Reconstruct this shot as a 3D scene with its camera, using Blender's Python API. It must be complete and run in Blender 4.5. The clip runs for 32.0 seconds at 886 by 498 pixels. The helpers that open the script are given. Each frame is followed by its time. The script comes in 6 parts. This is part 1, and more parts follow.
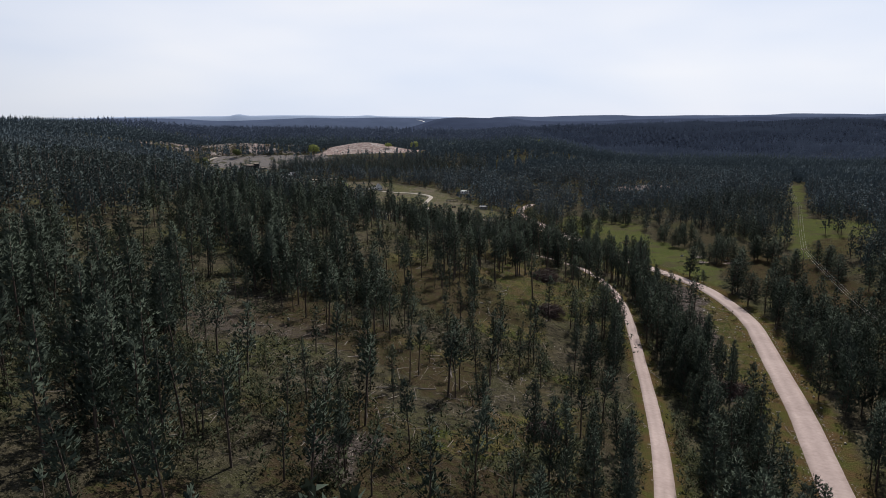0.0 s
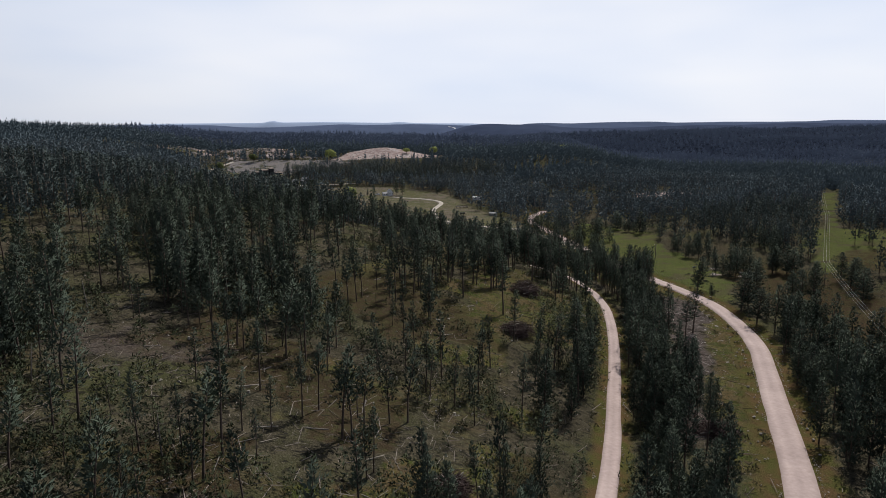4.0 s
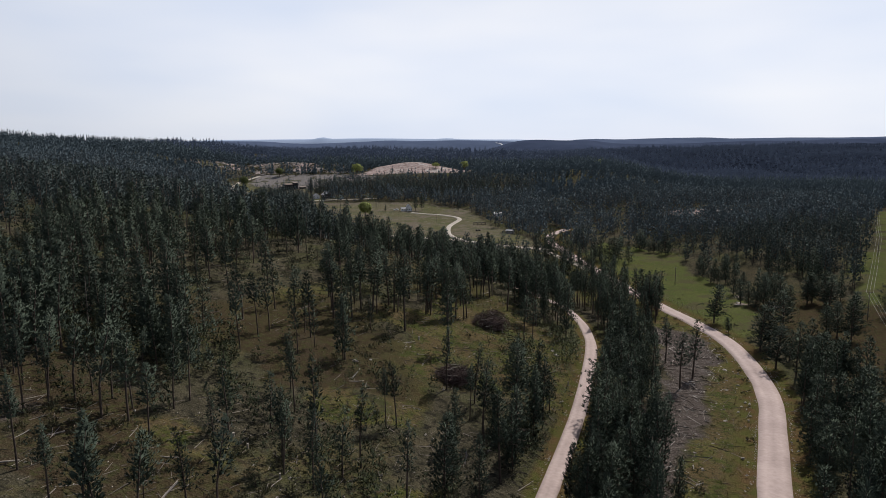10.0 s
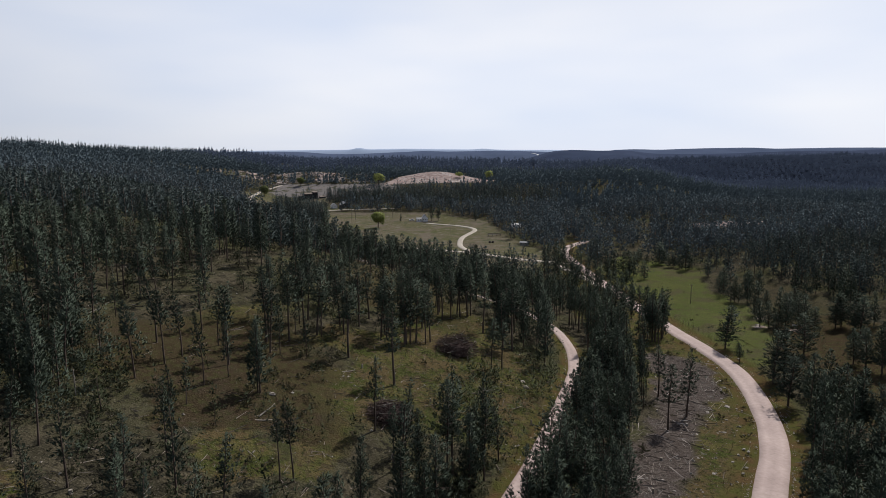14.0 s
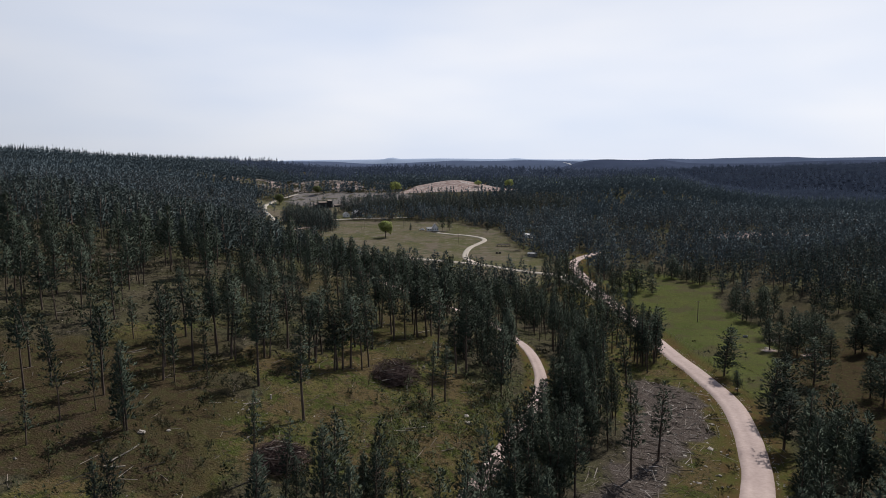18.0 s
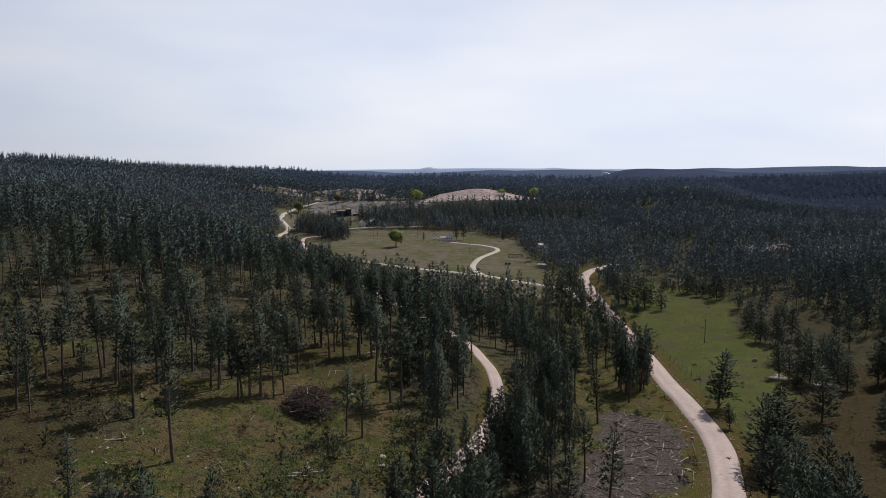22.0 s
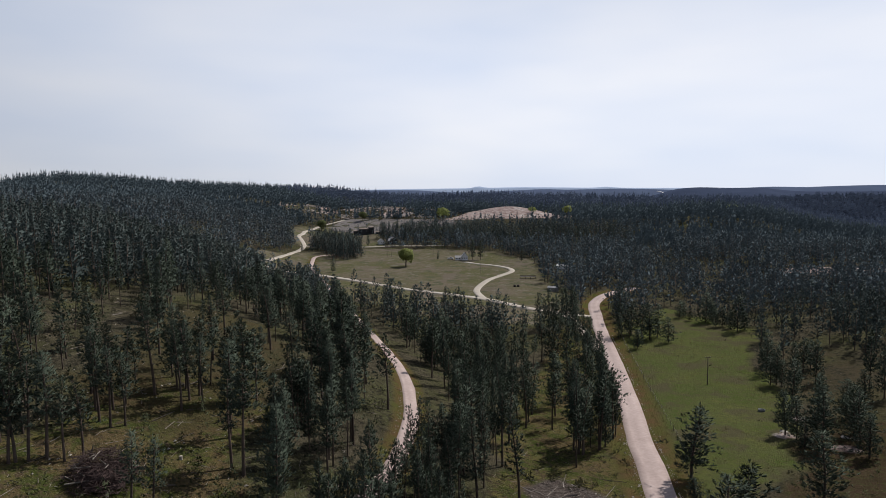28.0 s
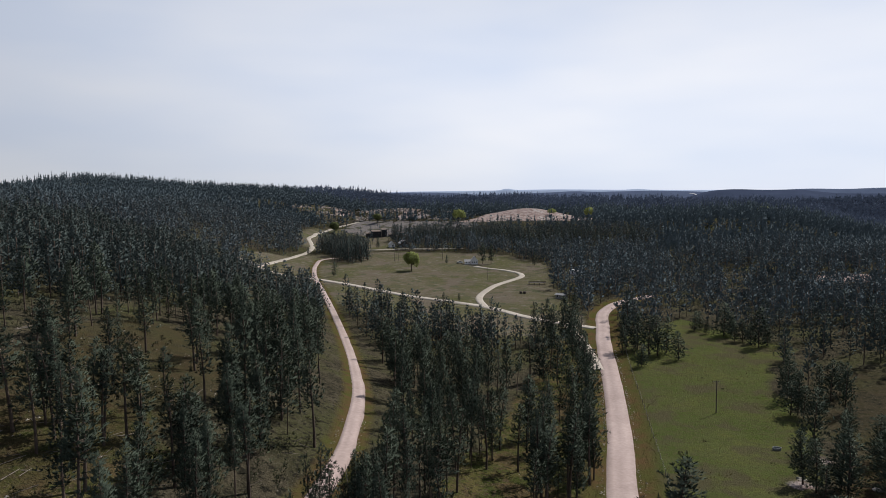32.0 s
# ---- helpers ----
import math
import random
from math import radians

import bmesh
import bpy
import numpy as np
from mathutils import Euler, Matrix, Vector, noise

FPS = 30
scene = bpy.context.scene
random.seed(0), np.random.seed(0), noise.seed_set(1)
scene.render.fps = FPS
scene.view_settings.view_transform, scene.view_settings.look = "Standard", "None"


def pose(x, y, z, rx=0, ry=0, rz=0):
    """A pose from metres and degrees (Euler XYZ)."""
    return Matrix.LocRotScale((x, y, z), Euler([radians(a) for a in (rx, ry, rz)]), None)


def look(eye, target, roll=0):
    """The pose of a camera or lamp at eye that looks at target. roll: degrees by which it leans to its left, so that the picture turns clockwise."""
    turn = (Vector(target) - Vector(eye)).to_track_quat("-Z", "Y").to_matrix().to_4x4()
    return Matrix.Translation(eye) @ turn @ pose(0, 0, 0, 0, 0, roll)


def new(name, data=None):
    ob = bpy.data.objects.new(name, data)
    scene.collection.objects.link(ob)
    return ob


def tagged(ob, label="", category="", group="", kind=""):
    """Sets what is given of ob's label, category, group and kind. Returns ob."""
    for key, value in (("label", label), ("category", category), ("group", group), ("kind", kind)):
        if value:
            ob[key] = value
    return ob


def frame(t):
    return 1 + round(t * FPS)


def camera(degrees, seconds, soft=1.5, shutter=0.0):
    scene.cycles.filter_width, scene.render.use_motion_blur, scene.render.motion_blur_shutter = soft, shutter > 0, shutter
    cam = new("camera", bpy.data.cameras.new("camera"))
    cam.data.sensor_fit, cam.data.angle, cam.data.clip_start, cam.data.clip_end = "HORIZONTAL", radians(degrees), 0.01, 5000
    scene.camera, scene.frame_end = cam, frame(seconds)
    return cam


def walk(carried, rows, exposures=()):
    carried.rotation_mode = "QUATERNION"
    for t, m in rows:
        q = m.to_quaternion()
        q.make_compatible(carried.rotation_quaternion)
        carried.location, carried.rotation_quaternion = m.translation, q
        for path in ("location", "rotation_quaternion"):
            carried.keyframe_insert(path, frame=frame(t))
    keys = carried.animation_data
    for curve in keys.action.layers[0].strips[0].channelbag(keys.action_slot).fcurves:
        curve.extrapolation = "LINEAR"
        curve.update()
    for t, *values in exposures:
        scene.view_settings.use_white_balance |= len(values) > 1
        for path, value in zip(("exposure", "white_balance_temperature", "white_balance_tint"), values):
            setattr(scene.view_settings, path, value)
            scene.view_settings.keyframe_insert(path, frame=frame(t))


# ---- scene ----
cam = camera(67.1, 32.0, 0.76)
PATH = [
    (0, -1.92, 1.66, 70.02, -10.88, -0.39),
    (0.5, 1.21, 4.47, 69.48, -10.82, -0.08),
    (1, 4.24, 7.29, 68.97, -10.72, 0.26),
    (1.5, 7.18, 10.14, 68.48, -10.61, 0.64),
    (2, 10.03, 12.99, 68.01, -10.53, 1.05),
    (2.5, 12.80, 15.87, 67.56, -10.49, 1.44),
    (3, 15.49, 18.76, 67.12, -10.43, 1.81),
    (3.5, 18.12, 21.66, 66.71, -10.35, 2.18),
    (5.5, 28.09, 33.39, 65.19, -9.91, 3.80),
    (6, 30.47, 36.35, 64.84, -9.78, 4.16),
    (6.5, 32.82, 39.32, 64.50, -9.66, 4.49),
    (7, 35.14, 42.30, 64.17, -9.51, 4.80),
    (7.5, 37.43, 45.30, 63.84, -9.38, 5.11),
    (8, 39.70, 48.30, 63.53, -9.25, 5.47),
    (8.5, 41.95, 51.31, 63.21, -9.12, 5.86),
    (9, 44.19, 54.33, 62.91, -9.01, 6.27),
    (9.5, 46.41, 57.36, 62.60, -8.92, 6.63),
    (10, 48.63, 60.40, 62.31, -8.83, 6.97),
    (10.5, 50.84, 63.45, 62.01, -8.72, 7.34),
    (11, 53.05, 66.51, 61.71, -8.59, 7.71),
    (11.5, 55.25, 69.58, 61.42, -8.49, 8.08),
    (12, 57.45, 72.66, 61.13, -8.38, 8.42),
    (12.5, 59.66, 75.75, 60.84, -8.25, 8.76),
    (13, 61.86, 78.85, 60.55, -8.15, 9.20),
    (13.5, 64.07, 81.96, 60.26, -8.03, 9.73),
    (14, 66.29, 85.08, 59.96, -7.90, 10.27),
    (14.5, 68.50, 88.21, 59.67, -7.81, 10.75),
    (16.5, 77.40, 100.85, 58.48, -7.39, 12.15),
    (17, 79.64, 104.04, 58.18, -7.24, 12.49),
    (17.5, 81.87, 107.24, 57.88, -7.14, 12.88),
    (18, 84.09, 110.46, 57.58, -7.04, 13.27),
    (18.5, 86.32, 113.70, 57.28, -6.95, 13.66),
    (19, 88.54, 116.95, 56.97, -6.83, 14.06),
    (19.5, 90.75, 120.22, 56.66, -6.71, 14.44),
    (20, 92.95, 123.50, 56.36, -6.61, 14.86),
    (20.5, 95.13, 126.81, 56.05, -6.50, 15.33),
    (21, 97.30, 130.13, 55.74, -6.37, 15.84),
    (21.5, 99.45, 133.47, 55.44, -6.26, 16.30),
    (22, 101.57, 136.84, 55.13, -6.18, 16.70),
    (22.5, 103.66, 140.22, 54.83, -6.07, 17.05),
    (23, 105.72, 143.63, 54.53, -5.95, 17.38),
    (23.5, 107.74, 147.07, 54.23, -5.84, 17.76),
    (24, 109.72, 150.53, 53.93, -5.71, 18.16),
    (24.5, 111.65, 154.02, 53.64, -5.58, 18.57),
    (25, 113.53, 157.53, 53.36, -5.43, 18.98),
    (25.5, 115.34, 161.08, 53.08, -5.27, 19.37),
    (27.5, 121.89, 175.58, 52.03, -4.63, 20.99),
    (28, 123.31, 179.30, 51.80, -4.47, 21.37),
    (28.5, 124.63, 183.05, 51.57, -4.31, 21.75),
    (29, 125.84, 186.84, 51.36, -4.15, 22.10),
    (29.5, 126.94, 190.67, 51.17, -3.97, 22.46),
    (30, 127.92, 194.55, 50.99, -3.77, 22.85),
    (30.5, 128.76, 198.47, 50.82, -3.56, 23.23),
    (31, 129.46, 202.44, 50.68, -3.47, 23.57),
    (31.5, 130.01, 206.46, 50.56, -3.70, 23.84),
    (32, 130.39, 210.53, 50.45, -4.24, 24.04),
]
walk(cam, [(t, pose(x, y, z, 90 + pitch, 0, yaw) @ pose(0, 0, 0, 0, 0, -0.4)) for t, x, y, z, pitch, yaw in PATH])

# ---- sky, sun ----
SUN_DIR = Vector((0.43, 0.90, 0.0)).normalized()
SUN_ELEV = radians(50)
world = bpy.data.worlds.new("sky")
scene.world = world
world.use_nodes = True
wn = world.node_tree
sky = wn.nodes.new("ShaderNodeTexSky")
sky.sky_type = "NISHITA"
sky.sun_disc = False
sky.sun_elevation = SUN_ELEV
sky.sun_rotation = math.atan2(SUN_DIR.x, SUN_DIR.y)
sky.altitude = 1500
sky.air_density = 1.0
sky.dust_density = 3.0
sky.ozone_density = 1.5
# A thin bright haze lies over the lower sky and thins out towards the zenith.
coord, axes, rise, veil, scaled, hazed = (wn.nodes.new("ShaderNode" + k) for k in ("TexCoord", "SeparateXYZ", "MapRange", "TexNoise", "VectorMath", "Mix"))
wn.links.new(coord.outputs["Generated"], axes.inputs[0])
wn.links.new(axes.outputs["Z"], rise.inputs[0])
rise.interpolation_type = "SMOOTHSTEP"
rise.inputs[1].default_value, rise.inputs[2].default_value, rise.inputs[3].default_value, rise.inputs[4].default_value = 0.10, 0.75, 0.90, 0.05
scaled.operation = "SCALE"
scaled.inputs[3].default_value = 0.07
wn.links.new(sky.outputs[0], scaled.inputs[0])
hazed.data_type = "RGBA"
wn.links.new(rise.outputs[0], hazed.inputs[0])
wn.links.new(scaled.outputs[0], hazed.inputs[6])
veil.inputs["Scale"].default_value, veil.inputs["Detail"].default_value, veil.inputs["Roughness"].default_value = 2.2, 3, 0.45
squash = wn.nodes.new("ShaderNodeMapping")
squash.inputs["Scale"].default_value = (1, 1, 4)
wn.links.new(coord.outputs["Generated"], squash.inputs[0])
wn.links.new(squash.outputs[0], veil.inputs["Vector"])
cloud = wn.nodes.new("ShaderNodeValToRGB")
cloud.color_ramp.elements[0].position, cloud.color_ramp.elements[1].position = 0.35, 0.65
cloud.color_ramp.elements[0].color, cloud.color_ramp.elements[1].color = (0.72, 0.785, 0.93, 1), (0.87, 0.89, 0.96, 1)
wn.links.new(veil.outputs["Fac"], cloud.inputs[0])
glow, near_sun, tone = (wn.nodes.new("ShaderNode" + k) for k in ("VectorMath", "MapRange", "VectorMath"))
glow.operation, tone.operation = "DOT_PRODUCT", "SCALE"
glow.inputs[1].default_value = (SUN_DIR.x * math.cos(SUN_ELEV), SUN_DIR.y * math.cos(SUN_ELEV), math.sin(SUN_ELEV))
wn.links.new(coord.outputs["Generated"], glow.inputs[0])
wn.links.new(glow.outputs["Value"], near_sun.inputs[0])
near_sun.interpolation_type = "SMOOTHSTEP"
near_sun.inputs[1].default_value, near_sun.inputs[2].default_value, near_sun.inputs[3].default_value, near_sun.inputs[4].default_value = 0.0, 0.62, 0.66, 1.06
wn.links.new(cloud.outputs[0], tone.inputs[0])
wn.links.new(near_sun.outputs[0], tone.inputs[3])
wn.links.new(tone.outputs[0], hazed.inputs[7])
wn.links.new(hazed.outputs[2], wn.nodes["Background"].inputs[0])
wn.nodes["Background"].inputs[1].default_value = 1.0
sun = new("sun", bpy.data.lights.new("sun", "SUN"))
sun.data.energy, sun.data.angle, sun.data.color = 4.3, radians(0.6), (1.0, 0.96, 0.91)
sun.matrix_world = look((0, 0, 400), Vector((0, 0, 400)) - Vector((SUN_DIR.x * math.cos(SUN_ELEV), SUN_DIR.y * math.cos(SUN_ELEV), math.sin(SUN_ELEV))))

# ---- materials ----


def mat(name, colour, rough=0.85, vary=0.25, scale=3.0, bump=0.0, metal=0.0, second=None, coarse=0.15, translucent=0.0, per_object=0.0, attr="", gloss=0.25):
    """A surface with grain at two scales between two colours."""
    m = bpy.data.materials.new(name)
    m.use_nodes = True
    n, l = m.node_tree.nodes, m.node_tree.links
    b = n["Principled BSDF"]
    b.inputs["Roughness"].default_value, b.inputs["Metallic"].default_value = rough, metal
    b.inputs["Specular IOR Level"].default_value = gloss
    tc = n.new("ShaderNodeNewGeometry")
    fine, wide = n.new("ShaderNodeTexNoise"), n.new("ShaderNodeTexNoise")
    for t, s in ((fine, scale), (wide, scale * coarse)):
        t.inputs["Scale"].default_value, t.inputs["Detail"].default_value = s, 4
        l.new(tc.outputs["Position"], t.inputs["Vector"])
    add = n.new("ShaderNodeMath")
    add.operation = "ADD"
    l.new(fine.outputs["Fac"], add.inputs[0])
    l.new(wide.outputs["Fac"], add.inputs[1])
    last = add
    if per_object:
        oi, mu, ad = n.new("ShaderNodeObjectInfo"), n.new("ShaderNodeMath"), n.new("ShaderNodeMath")
        mu.operation, ad.operation = "MULTIPLY_ADD", "ADD"
        mu.inputs[1].default_value, mu.inputs[2].default_value = per_object, -per_object / 2
        l.new(oi.outputs["Random"], mu.inputs[0])
        l.new(last.outputs[0], ad.inputs[0])
        l.new(mu.outputs[0], ad.inputs[1])
        last = ad
    if attr:
        at, ad = n.new("ShaderNodeAttribute"), n.new("ShaderNodeMath")
        at.attribute_name = attr
        ad.operation = "ADD"
        l.new(last.outputs[0], ad.inputs[0])
        l.new(at.outputs["Fac"], ad.inputs[1])
        last = ad
    ramp = n.new("ShaderNodeValToRGB")
    second = second or tuple(c * (1 + 2 * vary) for c in colour)
    low = tuple(c * (1 - vary) for c in colour)
    ramp.color_ramp.elements[0].position, ramp.color_ramp.elements[1].position = 0.3, 0.75
    ramp.color_ramp.elements[0].color, ramp.color_ramp.elements[1].color = (*low, 1), (*second, 1)
    half = n.new("ShaderNodeMath")
    half.operation = "MULTIPLY"
    half.inputs[1].default_value = 0.5
    l.new(last.outputs[0], half.inputs[0])
    l.new(half.outputs[0], ramp.inputs[0])
    l.new(ramp.outputs[0], b.inputs["Base Color"])
    if bump:
        bp = n.new("ShaderNodeBump")
        bp.inputs["Distance"].default_value = bump
        l.new(fine.outputs["Fac"], bp.inputs["Height"])
        l.new(bp.outputs[0], b.inputs["Normal"])
    if translucent:
        tr, mx = n.new("ShaderNodeBsdfTranslucent"), n.new("ShaderNodeMixShader")
        mx.inputs[0].default_value = translucent
        l.new(ramp.outputs[0], tr.inputs[0])
        l.new(b.outputs[0], mx.inputs[1])
        l.new(tr.outputs[0], mx.inputs[2])
        l.new(mx.outputs[0], n["Material Output"].inputs[0])
    return m


M_NEEDLE = mat("pine_needles", (0.034, 0.047, 0.037), 0.8, 0.3, 0.8, second=(0.080, 0.102, 0.075), translucent=0.10, per_object=0.5, attr="tint", gloss=0.08)
M_YOUNG = mat("young_needles", (0.031, 0.040, 0.023), 0.8, 0.3, 0.8, second=(0.078, 0.090, 0.050), translucent=0.10, per_object=0.5, attr="tint", gloss=0.06)
# Bluer, paler copies of the needles, with distance haze put into the colour.
M_HAZE_MIDDLE = mat("hazed_valley_needles", (0.049, 0.065, 0.063), 0.85, 0.2, 0.4, second=(0.082, 0.105, 0.100), translucent=0.10, attr="tint", gloss=0.06)
M_HAZE_FAR = mat("hazed_far_needles", (0.076, 0.101, 0.115), 0.9, 0.2, 0.08, second=(0.098, 0.127, 0.142), translucent=0.12, attr="tint", gloss=0.05)
M_HAZE_FARTHEST = mat("hazed_farthest_needles", (0.084, 0.108, 0.160), 0.9, 0.2, 0.05, second=(0.110, 0.138, 0.196), translucent=0.25, attr="tint", gloss=0.05)
M_BARK = mat("pine_bark", (0.065, 0.050, 0.042), 0.95, 0.4, 6.0, 0.02, second=(0.13, 0.095, 0.075), per_object=0.4)
M_DEAD = mat("dead_wood", (0.15, 0.13, 0.12), 0.95, 0.4, 6.0, 0.01, second=(0.27, 0.24, 0.21), per_object=0.6)
M_SLASH = mat("slash_branches", (0.050, 0.033, 0.030), 0.95, 0.4, 4.0, second=(0.115, 0.078, 0.070), attr="tint")
M_PALEWOOD = mat("pale_log", (0.30, 0.26, 0.22), 0.9, 0.3, 5.0, second=(0.42, 0.37, 0.31), per_object=0.4)
M_LEAF = mat("yellow_green_leaves", (0.24, 0.28, 0.08), 0.7, 0.2, 1.5, second=(0.42, 0.46, 0.18), translucent=0.5, attr="tint")
M_DULL_LEAF = mat("dull_green_leaves", (0.11, 0.13, 0.055), 0.7, 0.25, 1.5, second=(0.20, 0.23, 0.10), translucent=0.45, attr="tint", gloss=0.1)
M_SHRUB = mat("shrub_leaves", (0.040, 0.042, 0.022), 0.7, 0.3, 1.0, second=(0.094, 0.086, 0.045), translucent=0.2, attr="tint")
M_ROCK = mat("pale_rock", (0.24, 0.21, 0.19), 0.9, 0.3, 2.0, 0.05, second=(0.42, 0.38, 0.34), per_object=0.5)
M_ROAD = mat("pink_gravel", (0.318, 0.246, 0.226), 0.95, 0.12, 1.2, 0.03, second=(0.445, 0.352, 0.322), coarse=0.1, attr="tint")
M_TRACK = mat("pale_gravel", (0.33, 0.29, 0.245), 0.95, 0.15, 0.8, 0.03, second=(0.46, 0.41, 0.35), coarse=0.1)
M_POLE = mat("weathered_pole", (0.11, 0.09, 0.075), 0.9, 0.3, 4.0)
M_WIRE = mat("wire", (0.30, 0.30, 0.29), 0.45, 0.1, 4.0, metal=0.7)
M_WHITE = mat("white_paint", (0.62, 0.62, 0.63), 0.6, 0.08, 1.0, second=(0.72, 0.72, 0.73))
M_GREYROOF = mat("grey_metal_roof", (0.27, 0.27, 0.275), 0.7, 0.15, 1.0, second=(0.35, 0.35, 0.355))
M_DARKWOOD = mat("dark_boards", (0.045, 0.038, 0.034), 0.9, 0.3, 2.0, second=(0.085, 0.07, 0.06))
M_RUST = mat("rusty_sheet", (0.16, 0.12, 0.10), 0.8, 0.3, 1.0, second=(0.25, 0.20, 0.17))
M_GLASS = mat("dark_glass", (0.02, 0.025, 0.03), 0.1, 0.1, 1.0)
M_CAR = mat("white_car_paint", (0.6, 0.6, 0.6), 0.25, 0.05, 1.0)
M_TYRE = mat("tyre_rubber", (0.02, 0.02, 0.02), 0.9, 0.1, 1.0)
M_TANK = mat("galvanised_steel", (0.20, 0.20, 0.20), 0.5, 0.2, 2.0, metal=0.5)
M_WATER = mat("trough_water", (0.03, 0.04, 0.04), 0.08, 0.1, 1.0)

# ---- land ----


def curve(x, xs, ys):
    """A smooth line through a few plan stations."""
    x, xs, ys = np.asarray(x, float), np.array(xs, float), np.array(ys, float)
    d = np.diff(ys) / np.diff(xs)
    m = np.r_[d[0], (d[:-1] + d[1:]) / 2, d[-1]]
    m[1:-1] = np.where(d[:-1] * d[1:] <= 0, 0, m[1:-1])
    i = np.clip(np.searchsorted(xs, x) - 1, 0, len(xs) - 2)
    h = xs[i + 1] - xs[i]
    u = np.clip((x - xs[i]) / h, 0, 1)
    return (1 + 2 * u) * (1 - u) ** 2 * ys[i] + u * (1 - u) ** 2 * h * m[i] + u * u * (3 - 2 * u) * ys[i + 1] + u * u * (u - 1) * h * m[i + 1]


def bell(x, y, cx, cy, rx, ry):
    return np.exp(-(((x - cx) / rx) ** 2) - ((y - cy) / ry) ** 2)


def soft(d, s):
    return s * np.logaddexp(0, d / s)


def value_noise(x, y, cell, seed):
    """Smooth random relief between -1 and 1."""
    x, y = np.asarray(x, float) / cell, np.asarray(y, float) / cell
    i, j = np.floor(x).astype(np.int64), np.floor(y).astype(np.int64)
    u, v = x - i, y - j
    u, v = u * u * (3 - 2 * u), v * v * (3 - 2 * v)

    def rnd(a, b):
        h = (a * 374761393 + b * 668265263 + seed * 1442695041) & 0xFFFFFFFF
        h = ((h ^ (h >> 13)) * 1274126177) & 0xFFFFFFFF
        return ((h ^ (h >> 16)) & 0xFFFF) / 32767.5 - 1

    return (rnd(i, j) * (1 - u) + rnd(i + 1, j) * u) * (1 - v) + (rnd(i, j + 1) * (1 - u) + rnd(i + 1, j + 1) * u) * v


FLOOR_Y = [-200, 0, 150, 250, 330, 400, 470, 560, 660, 720, 800, 870, 905, 935, 1000, 1250, 1600, 2500]
FLOOR_Z = [8, 5, 0.5, -5, -6.5, -9, -8, -7, -3.5, -1, 4, 9, 17, 23.5, 24.5, 26, 18, 8]
LEFT_Y = [-200, 0, 150, 200, 250, 300, 350, 400, 450, 500, 560, 620, 700, 800, 950, 1200]
LEFT_X = [50, 55, 50, 66, 86, 88, 66, 28, -25, -80, -140, -190, -225, -270, -340, -420]
RIGHT_Y = [-200, 150, 300, 400, 485, 600, 700, 900, 1200]
RIGHT_X = [190, 175, 170, 165, 165, 150, 110, 70, 100]


def height(x, y):
    """The land: a valley floor between a west slope and an east slope, with hills beyond."""
    x, y = np.asarray(x, float), np.asarray(y, float)
    left = soft(curve(y, LEFT_Y, LEFT_X) - x, 9.0)
    right = soft(x - curve(y, RIGHT_Y, RIGHT_X), 12.0)
    near = 1 / (1 + np.exp(np.clip((y - 1250) / 120, -50, 50)))
    z = curve(y, FLOOR_Y, FLOOR_Z) + 63 * (1 - np.exp(-0.345 * left / 63)) * (0.35 + 0.65 * near) + 14 * (1 - np.exp(-0.30 * right / 14)) * near
    z = z + 7 * bell(x, y, -400, 600, 160, 200) + 14 * bell(x, y, -108, 1006, 52, 34)
    z = z - 8 * bell(x, y, -590, 990, 130, 120) - 10 * bell(x, y, -870, 1170, 130, 120) - 8 * bell(x, y, -670, 1280, 120, 90) + 13 * bell(x, y, -285, 1022, 95, 40) + 19 * bell(x, y, -550, 1400, 520, 240) + 14 * bell(x, y, 20, 1500, 330, 200)
    # East of the mine hill the land drops into a broad wooded valley with hills on its far side.
    drop = 1 / (1 + np.exp(-np.clip((x - 205 - 0.10 * (y - 900)) / 42, -50, 50))) / (1 + np.exp(-np.clip((y - 800) / 60, -50, 50)))
    z = z - 42 * drop * (1 - np.clip((y - 1300) / 1500, 0, 1))
    z = z + 26 * bell(x, y, 900, 2300, 520, 420) + 50 * bell(x, y, 1800, 2900, 1100, 650) + 24 * bell(x, y, 430, 2500, 260, 240)
    far = np.clip((y - 900) / 600, 0, 1) + np.clip((np.abs(x) - 350) / 300, 0, 1)
    return z + far * (7 * value_noise(x, y, 230, 5) + 4 * value_noise(x, y, 90, 6)) + 0.5 * value_noise(x, y, 17, 7) * np.clip(left / 20 + right / 40, 0.15, 1)


# The roads' middle lines on the plan.
ROAD = [(-22, -120), (6, -50), (30, 8), (52, 60), (68, 105), (86, 154), (94.6, 180), (104.8, 210), (112.6, 234), (116.2, 250), (118.5, 268), (119.5, 290), (115.4, 318), (110, 343), (104.3, 376), (94.2, 424), (82.2, 475), (74, 515), (67.5, 556), (70, 580), (84, 610)]
LANE = [(-42, -110), (-16, -40), (10, 30), (37, 108), (46, 140), (56, 184), (63, 218), (68, 250), (70, 272), (69, 290), (63, 312), (56, 328), (40, 358), (17, 393), (-16, 440), (-58, 496), (-109, 561), (-160, 625), (-186, 665), (-200, 697), (-190, 716), (-172, 727)]
CROSSROAD = [(72, 510), (53, 517), (34, 526), (8, 545), (-18, 555), (-52, 566), (-85, 581), (-123, 597), (-158, 606), (-195, 606), (-220, 610)]
DRIVE = [(6, 545), (-8, 572), (-12, 590), (-14, 617), (-11, 640), (-9, 656), (-15, 672), (-28, 683), (-44, 690), (-60, 698)]
